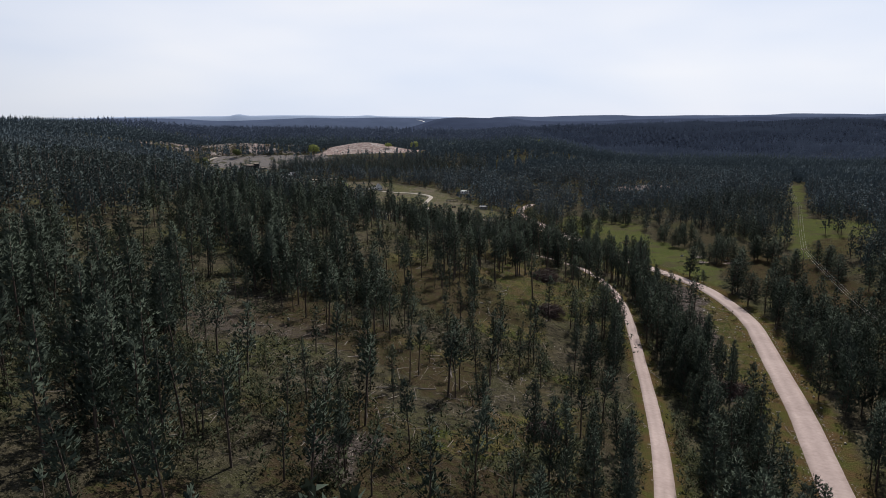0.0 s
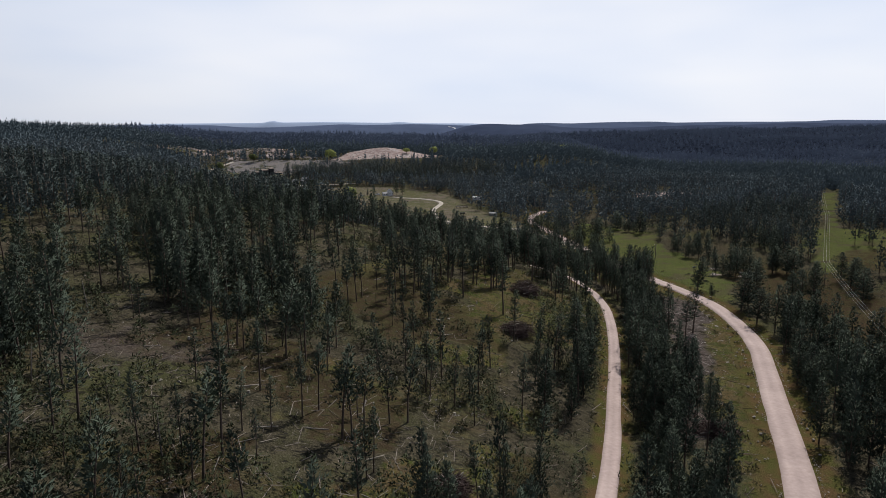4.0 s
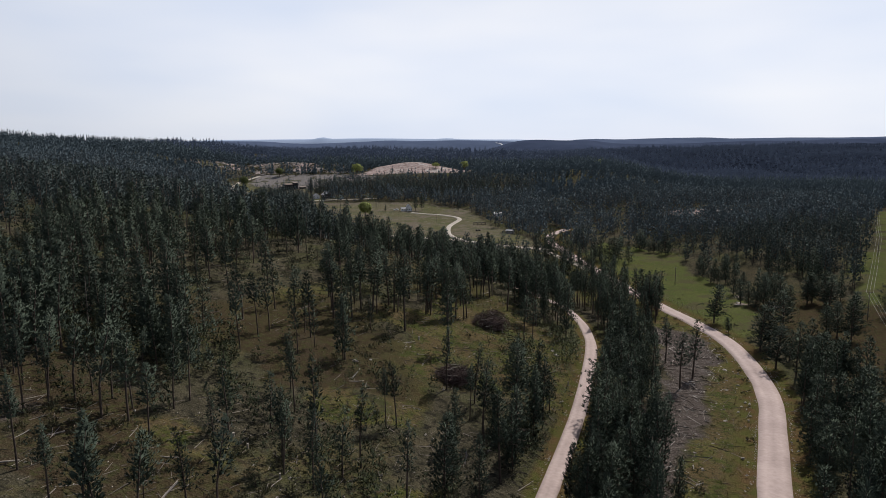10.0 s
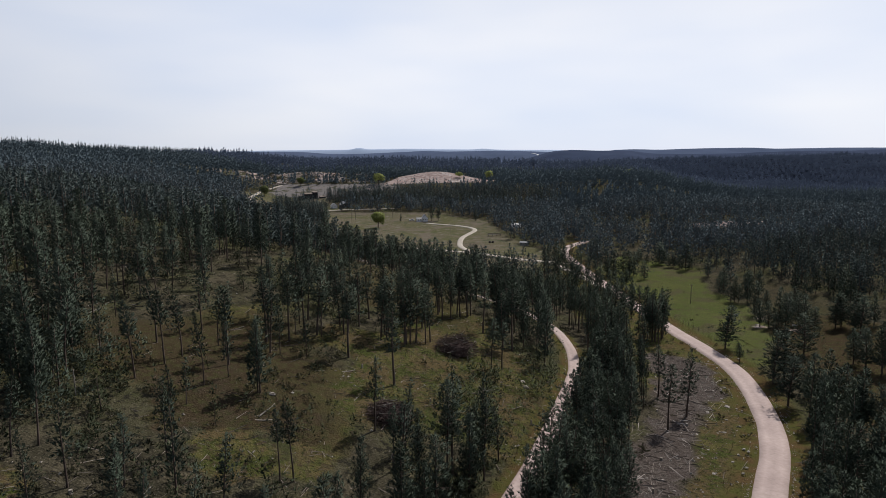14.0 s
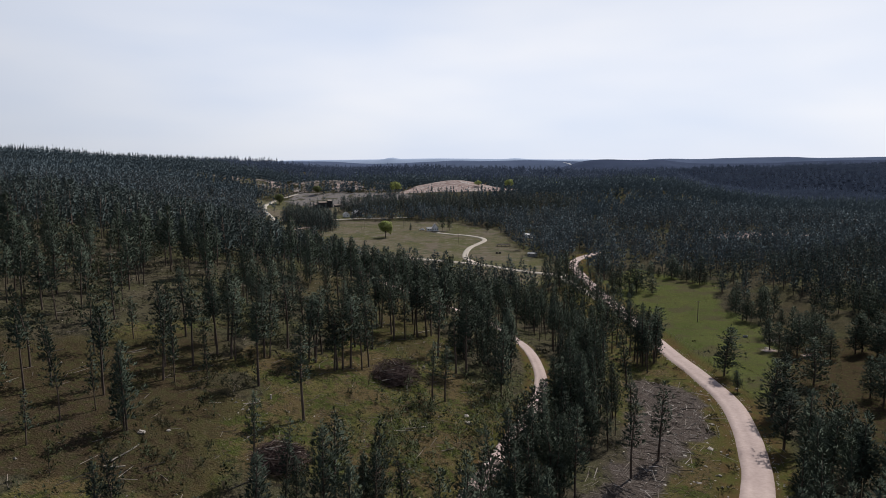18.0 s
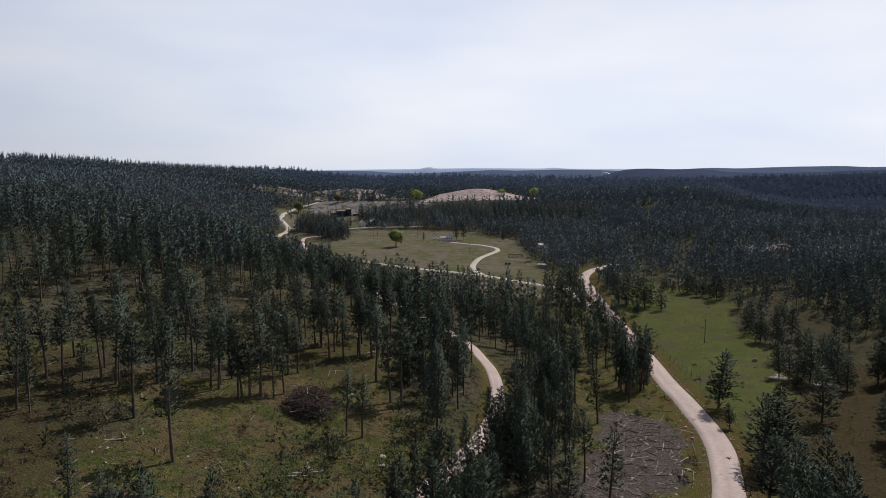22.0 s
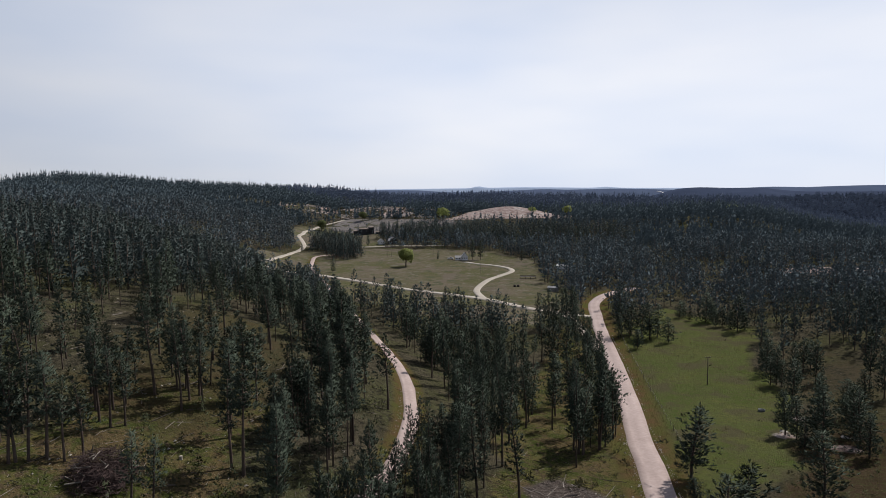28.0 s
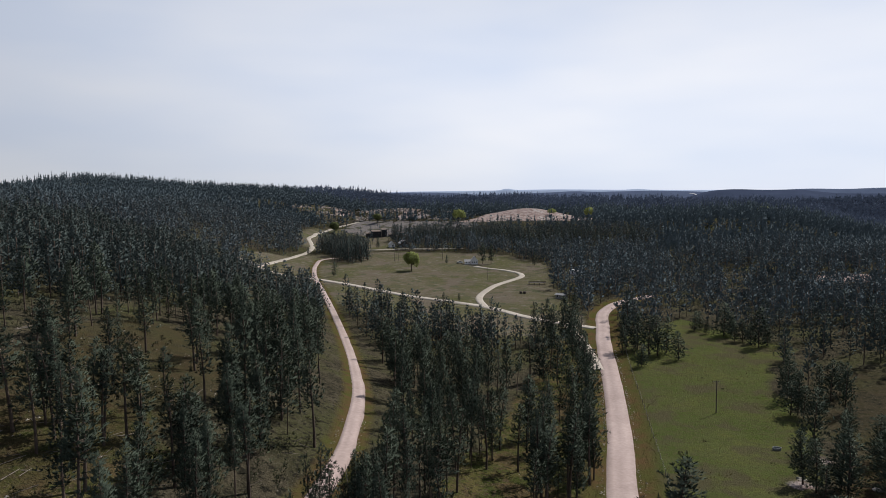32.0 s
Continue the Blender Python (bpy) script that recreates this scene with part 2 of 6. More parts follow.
WEST_ROAD = [(-200, 607), (-213, 649), (-232, 715), (-248, 748), (-268, 774), (-282, 790), (-292, 812), (-305, 838), (-317, 890), (-305, 930)]
MILL_ROAD = [(-250, 745), (-215, 760), (-183, 774), (-165, 784), (-137, 790), (-110, 800)]
SPUR = [(86.5, 440), (80.5, 457.6), (73.6, 476.8), (66.4, 495), (59, 513)]


def line_points(pts, step=2.0):
    """A rounded line through plan points, at even steps."""
    p = np.array(pts, float)
    s = np.r_[0, np.cumsum(np.hypot(*np.diff(p, axis=0).T))]
    q = np.arange(0, s[-1], step)
    out = np.stack([curve(q, s, p[:, 0]), curve(q, s, p[:, 1])], 1)
    for _ in range(3):
        out[1:-1] = 0.25 * out[:-2] + 0.5 * out[1:-1] + 0.25 * out[2:]
    return out


def away(x, y, pts, step=3.0):
    """Metres from plan places to a line, within 60 m."""
    x, y = np.atleast_1d(x).astype(float), np.atleast_1d(y).astype(float)
    line = line_points(pts, step)
    out = np.full(x.shape, 60.0)
    near = (x > line[:, 0].min() - 60) & (x < line[:, 0].max() + 60) & (y > line[:, 1].min() - 60) & (y < line[:, 1].max() + 60)
    ids = np.flatnonzero(near)
    for k in range(0, len(ids), 4000):
        i = ids[k : k + 4000]
        out[i] = np.minimum(60, np.sqrt(((x[i, None] - line[None, :, 0]) ** 2 + (y[i, None] - line[None, :, 1]) ** 2).min(1)))
    return out


def inside(x, y, poly, rim=4.0):
    """1 inside a plan outline, falling to 0 over its rim."""
    x, y = np.atleast_1d(x).astype(float), np.atleast_1d(y).astype(float)
    p = np.array(poly, float)
    q = np.roll(p, -1, 0)
    hit, gap = np.zeros(x.shape, bool), np.full(x.shape, 1e9)
    for (ax, ay), (bx, by) in zip(p, q):
        if ay != by:
            hit ^= ((ay > y) != (by > y)) & (x < (bx - ax) * (y - ay) / (by - ay) + ax)
        u = np.clip(((x - ax) * (bx - ax) + (y - ay) * (by - ay)) / ((bx - ax) ** 2 + (by - ay) ** 2), 0, 1)
        gap = np.minimum(gap, np.hypot(x - ax - u * (bx - ax), y - ay - u * (by - ay)))
    return np.clip(0.5 + np.where(hit, gap, -gap) / (2 * rim), 0, 1)


# Open ground on the plan.
MEADOW = [(124, 296), (131, 303), (136, 316), (145, 338), (146, 372), (149, 402), (139, 443), (143, 470), (152, 494), (133, 506), (120, 532), (104, 545), (88, 500), (80, 480), (92, 440), (104, 385), (116, 332), (121, 312)]
BROWN = [(140, 292), (162, 292), (180, 325), (178, 366), (156, 372), (146, 350), (141, 325)]
VALE = [(-238, 640), (-216, 728), (-168, 764), (-62, 768), (-4, 716), (14, 640), (50, 560), (69, 512), (61, 484), (24, 474), (-52, 511), (-100, 541), (-130, 564), (-205, 584)]
STRIP = [(66, 120), (73, 160), (80, 215), (90, 258), (100, 296), (109, 312), (118, 275), (113, 240), (103, 205), (92, 172), (78, 125)]
SLASH = [(64, 156), (72, 190), (80, 220), (90, 256), (95, 285), (92, 300), (97, 309), (106, 306), (112, 298), (112, 284), (104, 258), (92, 222), (80, 186), (74, 160)]
GLADE = [(16, 213), (22, 255), (21, 276), (30, 296), (42, 284), (50, 268), (60, 262), (67, 250), (64, 224), (57, 204), (50, 208), (34, 203), (24, 196)]
OPEN_WOOD = [(24, 262), (4, 270), (-8, 294), (-24, 328), (-30, 352), (0, 352), (30, 330), (40, 305), (47, 284), (40, 262)]
EAST_OPEN = [(166, 296), (200, 318), (238, 352), (252, 382), (214, 388), (190, 348), (176, 325)]
FORK = [(84, 318), (104, 318), (108, 336), (99, 378), (89, 425), (78, 470), (66, 490), (62, 460), (72, 400), (78, 350)]
OPENING = [(91, 268), (86, 295), (83, 318), (79, 345), (73, 400), (76, 425), (81, 425), (87, 352), (94, 336), (94, 320), (113, 322), (116, 290), (106, 268)]
EAST_SET = [(118, 262), (130, 262), (176, 262), (192, 296), (196, 326), (182, 374), (168, 396), (150, 404), (140, 372), (116, 330)]
CLEARING = [(166, 642), (200, 630), (236, 636), (234, 662), (200, 666), (170, 668)]
MEADOW_TIP = [(121, 288), (138, 288), (141, 314), (123, 314)]
FIELD_FOOT = [(138, 236), (150, 226), (176, 256), (186, 300), (180, 326), (141, 300)]
CUTOVER = [(-75, 120), (-52, 152), (-25, 158), (8, 168), (22, 190), (36, 182), (34, 150), (18, 112), (-10, 95), (-50, 95)]
CUT_SLOPE = [(-66, 58), (0, 58), (34, 96), (40, 150), (30, 200), (0, 255), (-40, 215), (-85, 178), (-95, 150), (-70, 105)]
LEFT_BRUSH = [(-78, 112), (-62, 60), (-16, 60), (-10, 100), (-34, 136), (-60, 138)]
CUT_HEAP = [(-22, 97), (-14, 101), (-12, 85), (-18, 81)]
GRASS_CUT = [(-16, 92), (22, 96), (32, 130), (36, 170), (26, 192), (8, 190), (-6, 172), (-12, 140)]
GREY_CUT = [(-66, 140), (-50, 132), (-28, 142), (-26, 160), (-46, 168), (-66, 158)]
OPEN_POLES_LAND = [(-32, 182), (22, 196), (20, 246), (0, 262), (-26, 242)]
TERRACE = [(-292, 884), (-240, 876), (-185, 890), (-172, 925), (-235, 940), (-300, 918)]
MINE = [(-182, 932), (-150, 938), (-115, 948), (-35, 958), (-22, 1030), (-70, 1055), (-140, 1050), (-160, 1000), (-172, 950)]
OUTCROP = [(-385, 1000), (-330, 950), (-250, 946), (-185, 952), (-178, 990), (-205, 1040), (-300, 1070), (-375, 1050)]
RUBBLE = [(-420, 920), (-330, 910), (-250, 985), (-280, 1060), (-380, 1110), (-440, 1030)]
MILL_YARD = [(-335, 870), (-300, 790), (-262, 745), (-232, 735), (-175, 766), (-165, 800), (-178, 850), (-230, 900), (-300, 905)]
THIN = [(137, 450), (148, 474), (176, 466), (190, 420), (182, 350), (160, 352), (150, 380)]
LINE_A, LINE_B = Vector((93, 125, 0)), Vector((284, 538, 0))
CORRIDOR = [(187, 337), (186, 323), (207, 355), (211, 374), (255, 463), (348, 644), (339, 647), (248, 466), (205, 380)]
CORRIDOR_FOOT = [(206, 408), (236, 446), (268, 440), (274, 411), (226, 346), (206, 338), (184, 318), (178, 326), (199, 373)]



def mesh_of(name, verts, faces, material=None, smooth=False, attrs=(), normals=None):
    """A mesh from arrays of places and of corner numbers, all faces with as many corners."""
    me = bpy.data.meshes.new(name)
    verts, faces = np.ascontiguousarray(verts, np.float32), np.ascontiguousarray(faces, np.int32)
    k = faces.shape[1]
    me.vertices.add(len(verts))
    me.vertices.foreach_set("co", verts.ravel())
    me.loops.add(faces.size)
    me.loops.foreach_set("vertex_index", faces.ravel())
    me.polygons.add(len(faces))
    me.polygons.foreach_set("loop_start", np.arange(0, faces.size, k, dtype=np.int32))
    me.polygons.foreach_set("use_smooth", np.full(len(faces), smooth))
    for key, values in attrs:
        a = me.attributes.new(key, "FLOAT", "POINT")
        a.data.foreach_set("value", np.ascontiguousarray(values, np.float32))
    if normals is not None:
        me.attributes.new("custom_normal", "FLOAT_VECTOR", "POINT").data.foreach_set("vector", np.ascontiguousarray(normals, np.float32).ravel())
    me.update(calc_edges=True)
    if material:
        me.materials.append(material)
    return me


def part(name, shape, material, parent, label="", place=None):
    """One mesh object under a thing or a part; shape is a bmesh or a mesh."""
    if isinstance(shape, bmesh.types.BMesh):
        me = bpy.data.meshes.new(name)
        shape.to_mesh(me)
        shape.free()
    else:
        me = shape
    if material and not me.materials:
        me.materials.append(material)
    ob = new(name, me)
    if parent:
        ob.parent = parent
    if place is not None:
        ob.matrix_basis = place
    if label:
        ob["label"] = label
    return ob


gx = np.concatenate([np.arange(-4900, -1300, 120), np.arange(-1300, -500, 28), np.arange(-500, -110, 7), np.arange(-110, 190, 2.5), np.arange(190, 460, 8), np.arange(460, 1200, 30), np.arange(1200, 4901, 120)])
gy = np.concatenate([np.arange(-400, 60, 40), np.arange(60, 360, 2.5), np.arange(360, 820, 5), np.arange(820, 1120, 8), np.arange(1120, 1800, 22), np.arange(1800, 4901, 75)])
GX, GY = np.meshgrid(gx, gy)
vx, vy = GX.ravel(), GY.ravel()
wx, wy = vx + 3 * value_noise(vx, vy, 9, 21) + 2 * value_noise(vx, vy, 4, 22), vy + 3 * value_noise(vx, vy, 9, 23) + 2 * value_noise(vx, vy, 4, 24)
d_road, d_lane = away(vx, vy, ROAD), away(vx, vy, LANE)
d_small = np.minimum.reduce([away(vx, vy, r) for r in (CROSSROAD, DRIVE, WEST_ROAD, MILL_ROAD, SPUR)])
vz = height(vx, vy)
under = np.clip(1 - (np.minimum.reduce([d_road - 5.2, d_lane - 3.6, d_small - 4.2]) / 2.6), 0, 1)
vz = vz - 0.45 * under
meadow = np.clip(inside(wx, wy, MEADOW) + inside(wx, wy, CORRIDOR, 5) + inside(wx, wy, CORRIDOR_FOOT, 8), 0, 1)
vale = np.clip(inside(wx, wy, VALE, 6) + 0.7 * inside(wx, wy, MILL_YARD, 8), 0, 1)
glade = np.clip(inside(wx, wy, GLADE, 7) + 0.5 * inside(wx, wy, OPEN_WOOD, 8) + 0.62 * inside(wx, wy, OPEN_POLES_LAND, 9) * (value_noise(vx, vy, 15, 37) > -0.15) + 0.9 * inside(wx, wy, FORK, 5) + 0.8 * inside(wx, wy, OPENING, 4) + 0.8 * inside(wx, wy, STRIP, 3) * (1 - inside(wx, wy, SLASH, 3)) + 0.45 * inside(wx, wy, CUTOVER, 9) * (value_noise(vx, vy, 20, 33) > 0) + 0.75 * inside(wx, wy, GRASS_CUT, 9) * (value_noise(vx, vy, 13, 34) > 0.1), 0, 1)
verge = np.clip(1 - (d_road - 3) / 9, 0, 1) + np.clip(1 - (d_lane - 1.5) / 5, 0, 1)
slash = np.clip(inside(wx, wy, SLASH, 3) + 0.30 * inside(wx, wy, GREY_CUT, 7)  + 0.9 * inside(wx, wy, CUT_HEAP, 2) + 0.30 * inside(wx, wy, CUTOVER, 12) * np.clip(0.5 + 2 * value_noise(vx, vy, 14, 31), 0, 1), 0, 1)
bare = np.clip(sum(np.exp(-(((vx - px) / r) ** 2 + ((vy - py) / r) ** 2)) for px, py, r in ((147.3, 377, 3.2), (143, 358, 3.0), (154.5, 351, 3.5))) + inside(wx, wy, MINE, 8) + 0.7 * inside(wx, wy, CLEARING, 6) + 0.55 * inside(wx, wy, RUBBLE, 20) * (value_noise(vx, vy, 24, 32) > 0.05) + 0.42 * inside(wx, wy, OUTCROP, 14) * (value_noise(vx, vy, 16, 35) > 0.12), 0, 1)
brown = np.clip(inside(wx, wy, BROWN, 6) + 0.8 * inside(wx, wy, FIELD_FOOT, 6) + 0.50 * inside(wx, wy, OPEN_WOOD, 8) + 0.45 * inside(wx, wy, THIN, 8) + 0.62 * inside(wx, wy, CUT_SLOPE, 10) * (value_noise(vx, vy, 18, 36) > 0.02) + 0.6 * inside(wx, wy, EAST_OPEN, 8), 0, 1)
# Far ground, by distance, where canopy shade and blue haze are painted in.
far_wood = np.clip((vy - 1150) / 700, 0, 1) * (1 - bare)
quads = (np.arange(len(gy) - 1)[:, None] * len(gx) + np.arange(len(gx) - 1)[None, :]).ravel()
ground_mesh = mesh_of("ground", np.stack([vx, vy, vz], 1), np.stack([quads, quads + 1, quads + len(gx) + 1, quads + len(gx)], 1), smooth=True,
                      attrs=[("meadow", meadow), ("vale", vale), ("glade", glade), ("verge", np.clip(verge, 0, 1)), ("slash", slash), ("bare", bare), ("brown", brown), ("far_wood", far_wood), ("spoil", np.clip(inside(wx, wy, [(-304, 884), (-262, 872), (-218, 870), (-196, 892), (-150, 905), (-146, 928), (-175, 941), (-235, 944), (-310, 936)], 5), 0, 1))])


def ground_material():
    m = bpy.data.materials.new("ground_cover")
    m.use_nodes = True
    n, l = m.node_tree.nodes, m.node_tree.links
    b = n["Principled BSDF"]
    b.inputs["Roughness"].default_value, b.inputs["Specular IOR Level"].default_value = 1.0, 0.0
    geo = n.new("ShaderNodeNewGeometry")

    def noise_at(scale, detail=5):
        t = n.new("ShaderNodeTexNoise")
        t.inputs["Scale"].default_value, t.inputs["Detail"].default_value, t.inputs["Roughness"].default_value = scale, detail, 0.6
        l.new(geo.outputs["Position"], t.inputs["Vector"])
        return t.outputs["Fac"]

    grain, mottle, patch, wide = noise_at(2.6, 8), noise_at(0.75, 6), noise_at(0.22), noise_at(0.045)

    def blend(fac, a, c):
        x = n.new("ShaderNodeMix")
        x.data_type = "RGBA"
        for value, socket in ((fac, x.inputs[0]), (a, x.inputs[6]), (c, x.inputs[7])):
            if isinstance(value, tuple):
                socket.default_value = (*value, 1)
            elif isinstance(value, float):
                socket.default_value = value
            else:
                l.new(value, socket)
        return x.outputs[2]

    def steps(value, low, high):
        r = n.new("ShaderNodeMapRange")
        r.inputs[1].default_value, r.inputs[2].default_value = low, high
        l.new(value, r.inputs[0])
        return r.outputs[0]

    def zone(key, low=0.35, high=0.65):
        a, s, k = n.new("ShaderNodeAttribute"), n.new("ShaderNodeMath"), n.new("ShaderNodeMath")
        a.attribute_name = key
        k.operation, s.operation = "MULTIPLY_ADD", "ADD"
        k.inputs[1].default_value, k.inputs[2].default_value = 0.7, -0.35
        l.new(patch, k.inputs[0])
        l.new(a.outputs["Fac"], s.inputs[0])
        l.new(k.outputs[0], s.inputs[1])
        return steps(s.outputs[0], low, high)

    duff = blend(steps(patch, 0.38, 0.62), (0.036, 0.033, 0.022), (0.078, 0.067, 0.045))
    duff = blend(steps(wide, 0.45, 0.62), duff, (0.056, 0.058, 0.026))
    duff = blend(steps(grain, 0.52, 0.72), duff, (0.110, 0.094, 0.066))
    grass = blend(steps(patch, 0.43, 0.57), (0.046, 0.057, 0.015), (0.098, 0.086, 0.032))
    grass = blend(steps(noise_at(0.11, 4), 0.50, 0.58), grass, (0.094, 0.068, 0.034))
    grass = blend(steps(grain, 0.5, 0.75), grass, (0.105, 0.098, 0.046))
    field = blend(steps(wide, 0.42, 0.58), (0.058, 0.078, 0.021), (0.092, 0.098, 0.033))
    field = blend(steps(patch, 0.42, 0.62), field, (0.077, 0.090, 0.033))
    hay = blend(steps(noise_at(0.016, 4), 0.44, 0.56), (0.078, 0.082, 0.036), blend(steps(wide, 0.42, 0.58), (0.108, 0.098, 0.066), (0.138, 0.115, 0.090)))
    hay = blend(steps(patch, 0.45, 0.7), hay, (0.094, 0.092, 0.046))
    verge_c = blend(steps(patch, 0.4, 0.6), (0.098, 0.064, 0.032), (0.072, 0.072, 0.024))
    slash_c = blend(steps(mottle, 0.35, 0.65), blend(steps(grain, 0.35, 0.65), (0.036, 0.028, 0.024), (0.098, 0.080, 0.070)), blend(steps(grain, 0.40, 0.62), (0.052, 0.042, 0.037), (0.140, 0.118, 0.106)))
    hay = blend(steps(mottle, 0.50, 0.62), hay, (0.096, 0.080, 0.054))
    hay = blend(steps(noise_at(0.030, 5), 0.52, 0.60), hay, (0.122, 0.102, 0.080))
    hay = blend(steps(noise_at(0.13, 6), 0.54, 0.62), hay, (0.074, 0.077, 0.046))
    hay = blend(steps(noise_at(0.17, 6), 0.56, 0.64), hay, (0.142, 0.128, 0.100))
    hay = blend(steps(grain, 0.56, 0.70), hay, (0.175, 0.155, 0.10))
    bare_c = blend(steps(patch, 0.38, 0.62), (0.215, 0.152, 0.136), (0.360, 0.305, 0.285))
    bare_c = blend(steps(wide, 0.54, 0.63), bare_c, blend(steps(patch, 0.4, 0.6), (0.18, 0.135, 0.118), (0.40, 0.37, 0.35)))
    brown_c = blend(steps(patch, 0.35, 0.65), (0.054, 0.036, 0.024), (0.040, 0.032, 0.018))
    brown_c = blend(steps(mottle, 0.48, 0.60), brown_c, (0.052, 0.050, 0.022))
    brown_c = blend(steps(grain, 0.55, 0.68), brown_c, (0.095, 0.072, 0.048))
    grass = blend(steps(mottle, 0.50, 0.62), grass, (0.070, 0.052, 0.032))
    grass = blend(steps(noise_at(4.5, 4), 0.60, 0.68), grass, (0.20, 0.175, 0.13))
    duff = blend(steps(noise_at(3.7, 4), 0.61, 0.69), duff, (0.16, 0.14, 0.115))
    field = blend(steps(mottle, 0.46, 0.60), field, (0.068, 0.071, 0.030))
    field = blend(steps(noise_at(0.085, 4), 0.50, 0.60), field, (0.070, 0.064, 0.036))
    field = blend(steps(grain, 0.55, 0.70), field, (0.108, 0.098, 0.045))
    duff = blend(steps(mottle, 0.52, 0.60), duff, (0.026, 0.024, 0.018))
    grass = blend(steps(noise_at(1.3, 5), 0.54, 0.62), grass, (0.030, 0.032, 0.014))
    col = blend(zone("glade"), duff, grass)
    col = blend(zone("meadow"), col, field)
    col = blend(zone("vale"), col, hay)
    col = blend(zone("verge"), col, verge_c)
    col = blend(zone("brown"), col, brown_c)
    col = blend(zone("slash"), col, slash_c)
    col = blend(zone("bare"), col, bare_c)
    spoil_c = blend(steps(mottle, 0.35, 0.65), (0.125, 0.114, 0.110), (0.205, 0.190, 0.186))
    spoil_c = blend(steps(patch, 0.50, 0.60), spoil_c, (0.180, 0.160, 0.148))
    spoil_c = blend(steps(noise_at(0.09, 5), 0.52, 0.60), spoil_c, (0.072, 0.070, 0.048))
    col = blend(zone("spoil", 0.40, 0.60), col, spoil_c)
    # Dark blue floor: shade under the far canopy and air haze, as colour.
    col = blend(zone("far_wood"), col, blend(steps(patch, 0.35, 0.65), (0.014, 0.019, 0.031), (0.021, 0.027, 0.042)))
    l.new(col, b.inputs["Base Color"])
    bp = n.new("ShaderNodeBump")
    bp.inputs["Distance"].default_value = 0.55
    bp.inputs["Strength"].default_value = 1.0
    l.new(grain, bp.inputs["Height"])
    l.new(bp.outputs[0], b.inputs["Normal"])
    return m


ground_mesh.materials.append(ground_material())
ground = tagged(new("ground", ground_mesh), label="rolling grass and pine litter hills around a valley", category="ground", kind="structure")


def road_strip(name, pts, width, material, label, lift=-0.12, rag=0.22):
    """A gravel road laid on the land: a crowned bed whose edges wander."""
    line = line_points(pts, 1.5)
    tan = np.gradient(line, axis=0)
    tan /= np.hypot(*tan.T)[:, None]
    side = np.stack([tan[:, 1], -tan[:, 0]], 1)
    n = len(line)
    offs = np.array([-1.0, -0.86, -0.45, 0.0, 0.45, 0.86, 1.0])
    s = np.arange(n) * 1.5
    verts = []
    for o in offs:
        w = width / 1.9 * o + (rag * np.sign(o) * (value_noise(s, s * 0 + o * 9, 11, 3) + 0.5 * value_noise(s, s * 0 + o * 5, 3.1, 4)) if abs(o) == 1 else 0)
        q = line + side * (w[:, None] if np.ndim(w) else w)
        mid = height(line[:, 0], line[:, 1])
        z = 0.6 * mid + 0.4 * height(q[:, 0], q[:, 1]) + lift + 0.10 * (1 - abs(o)) - (0.75 if abs(o) == 1 else 0)
        verts.append(np.column_stack([q, z]))
    v = np.stack(verts, 1).reshape(-1, 3)
    k = len(offs)
    f = (np.arange(n - 1)[:, None] * k + np.arange(k - 1)[None, :]).ravel()
    wear = np.tile([-0.30, -0.12, 0.16, -0.08, 0.16, -0.12, -0.30], n) + 0.10 * value_noise(np.repeat(s, k), np.tile(offs * 40, n), 9, 8)
    me = mesh_of(name, v, np.stack([f, f + 1, f + k + 1, f + k], 1), material, True, [("tint", wear)])
    return tagged(new(name, me), label=label, category="road", kind="structure")


road_strip("road", ROAD, 6.3, M_ROAD, "broad pinkish gravel road curving through the pines")
road_strip("lane", LANE, 3.6, M_ROAD, "narrow pale gravel lane winding between pines")
road_strip("crossroad", CROSSROAD, 5.0, M_TRACK, "pale gravel road crossing the valley meadow", -0.05)
road_strip("drive", DRIVE, 4.2, M_TRACK, "curving gravel drive to the white house", -0.05)
road_strip("west_road", WEST_ROAD, 4.5, M_TRACK, "pale gravel road climbing to the old mine", -0.05)
road_strip("mill_road", MILL_ROAD, 4.0, M_TRACK, "pale gravel track along the meadow's far edge", -0.05)
road_strip("road_spur", SPUR, 4.5, M_TRACK, "short gravel spur joining the broad road", -0.05)

# ---- trees ----
rng = np.random.default_rng(7)


def tube(path, radii, sides=6, seed=0):
    """A tapered tube along a line of places."""
    path, n = np.array(path, float), len(path)
    tan = np.gradient(path, axis=0)
    tan /= np.linalg.norm(tan, axis=1)[:, None] + 1e-9
    ref = np.where(np.abs(tan[:, 2:3]) > 0.9, [[1.0, 0, 0]], [[0, 0, 1.0]])
    u = np.cross(tan, ref)
    u /= np.linalg.norm(u, axis=1)[:, None] + 1e-9
    w = np.cross(tan, u)
    a = np.arange(sides) / sides * 2 * np.pi
    v = path[:, None] + np.array(radii)[:, None, None] * (np.cos(a)[None, :, None] * u[:, None] + np.sin(a)[None, :, None] * w[:, None])
    i, j = np.arange(n - 1)[:, None] * sides, np.arange(sides)[None, :]
    k = (j + 1) % sides
    f = np.concatenate([np.stack([i + j, i + k, i + sides + k], -1).reshape(-1, 3), np.stack([i + j, i + sides + k, i + sides + j], -1).reshape(-1, 3)])
    cap = np.stack([np.full(sides - 2, (n - 1) * sides), (n - 1) * sides + np.arange(1, sides - 1), (n - 1) * sides + np.arange(2, sides)], 1)
    return v.reshape(-1, 3), np.concatenate([f, cap])


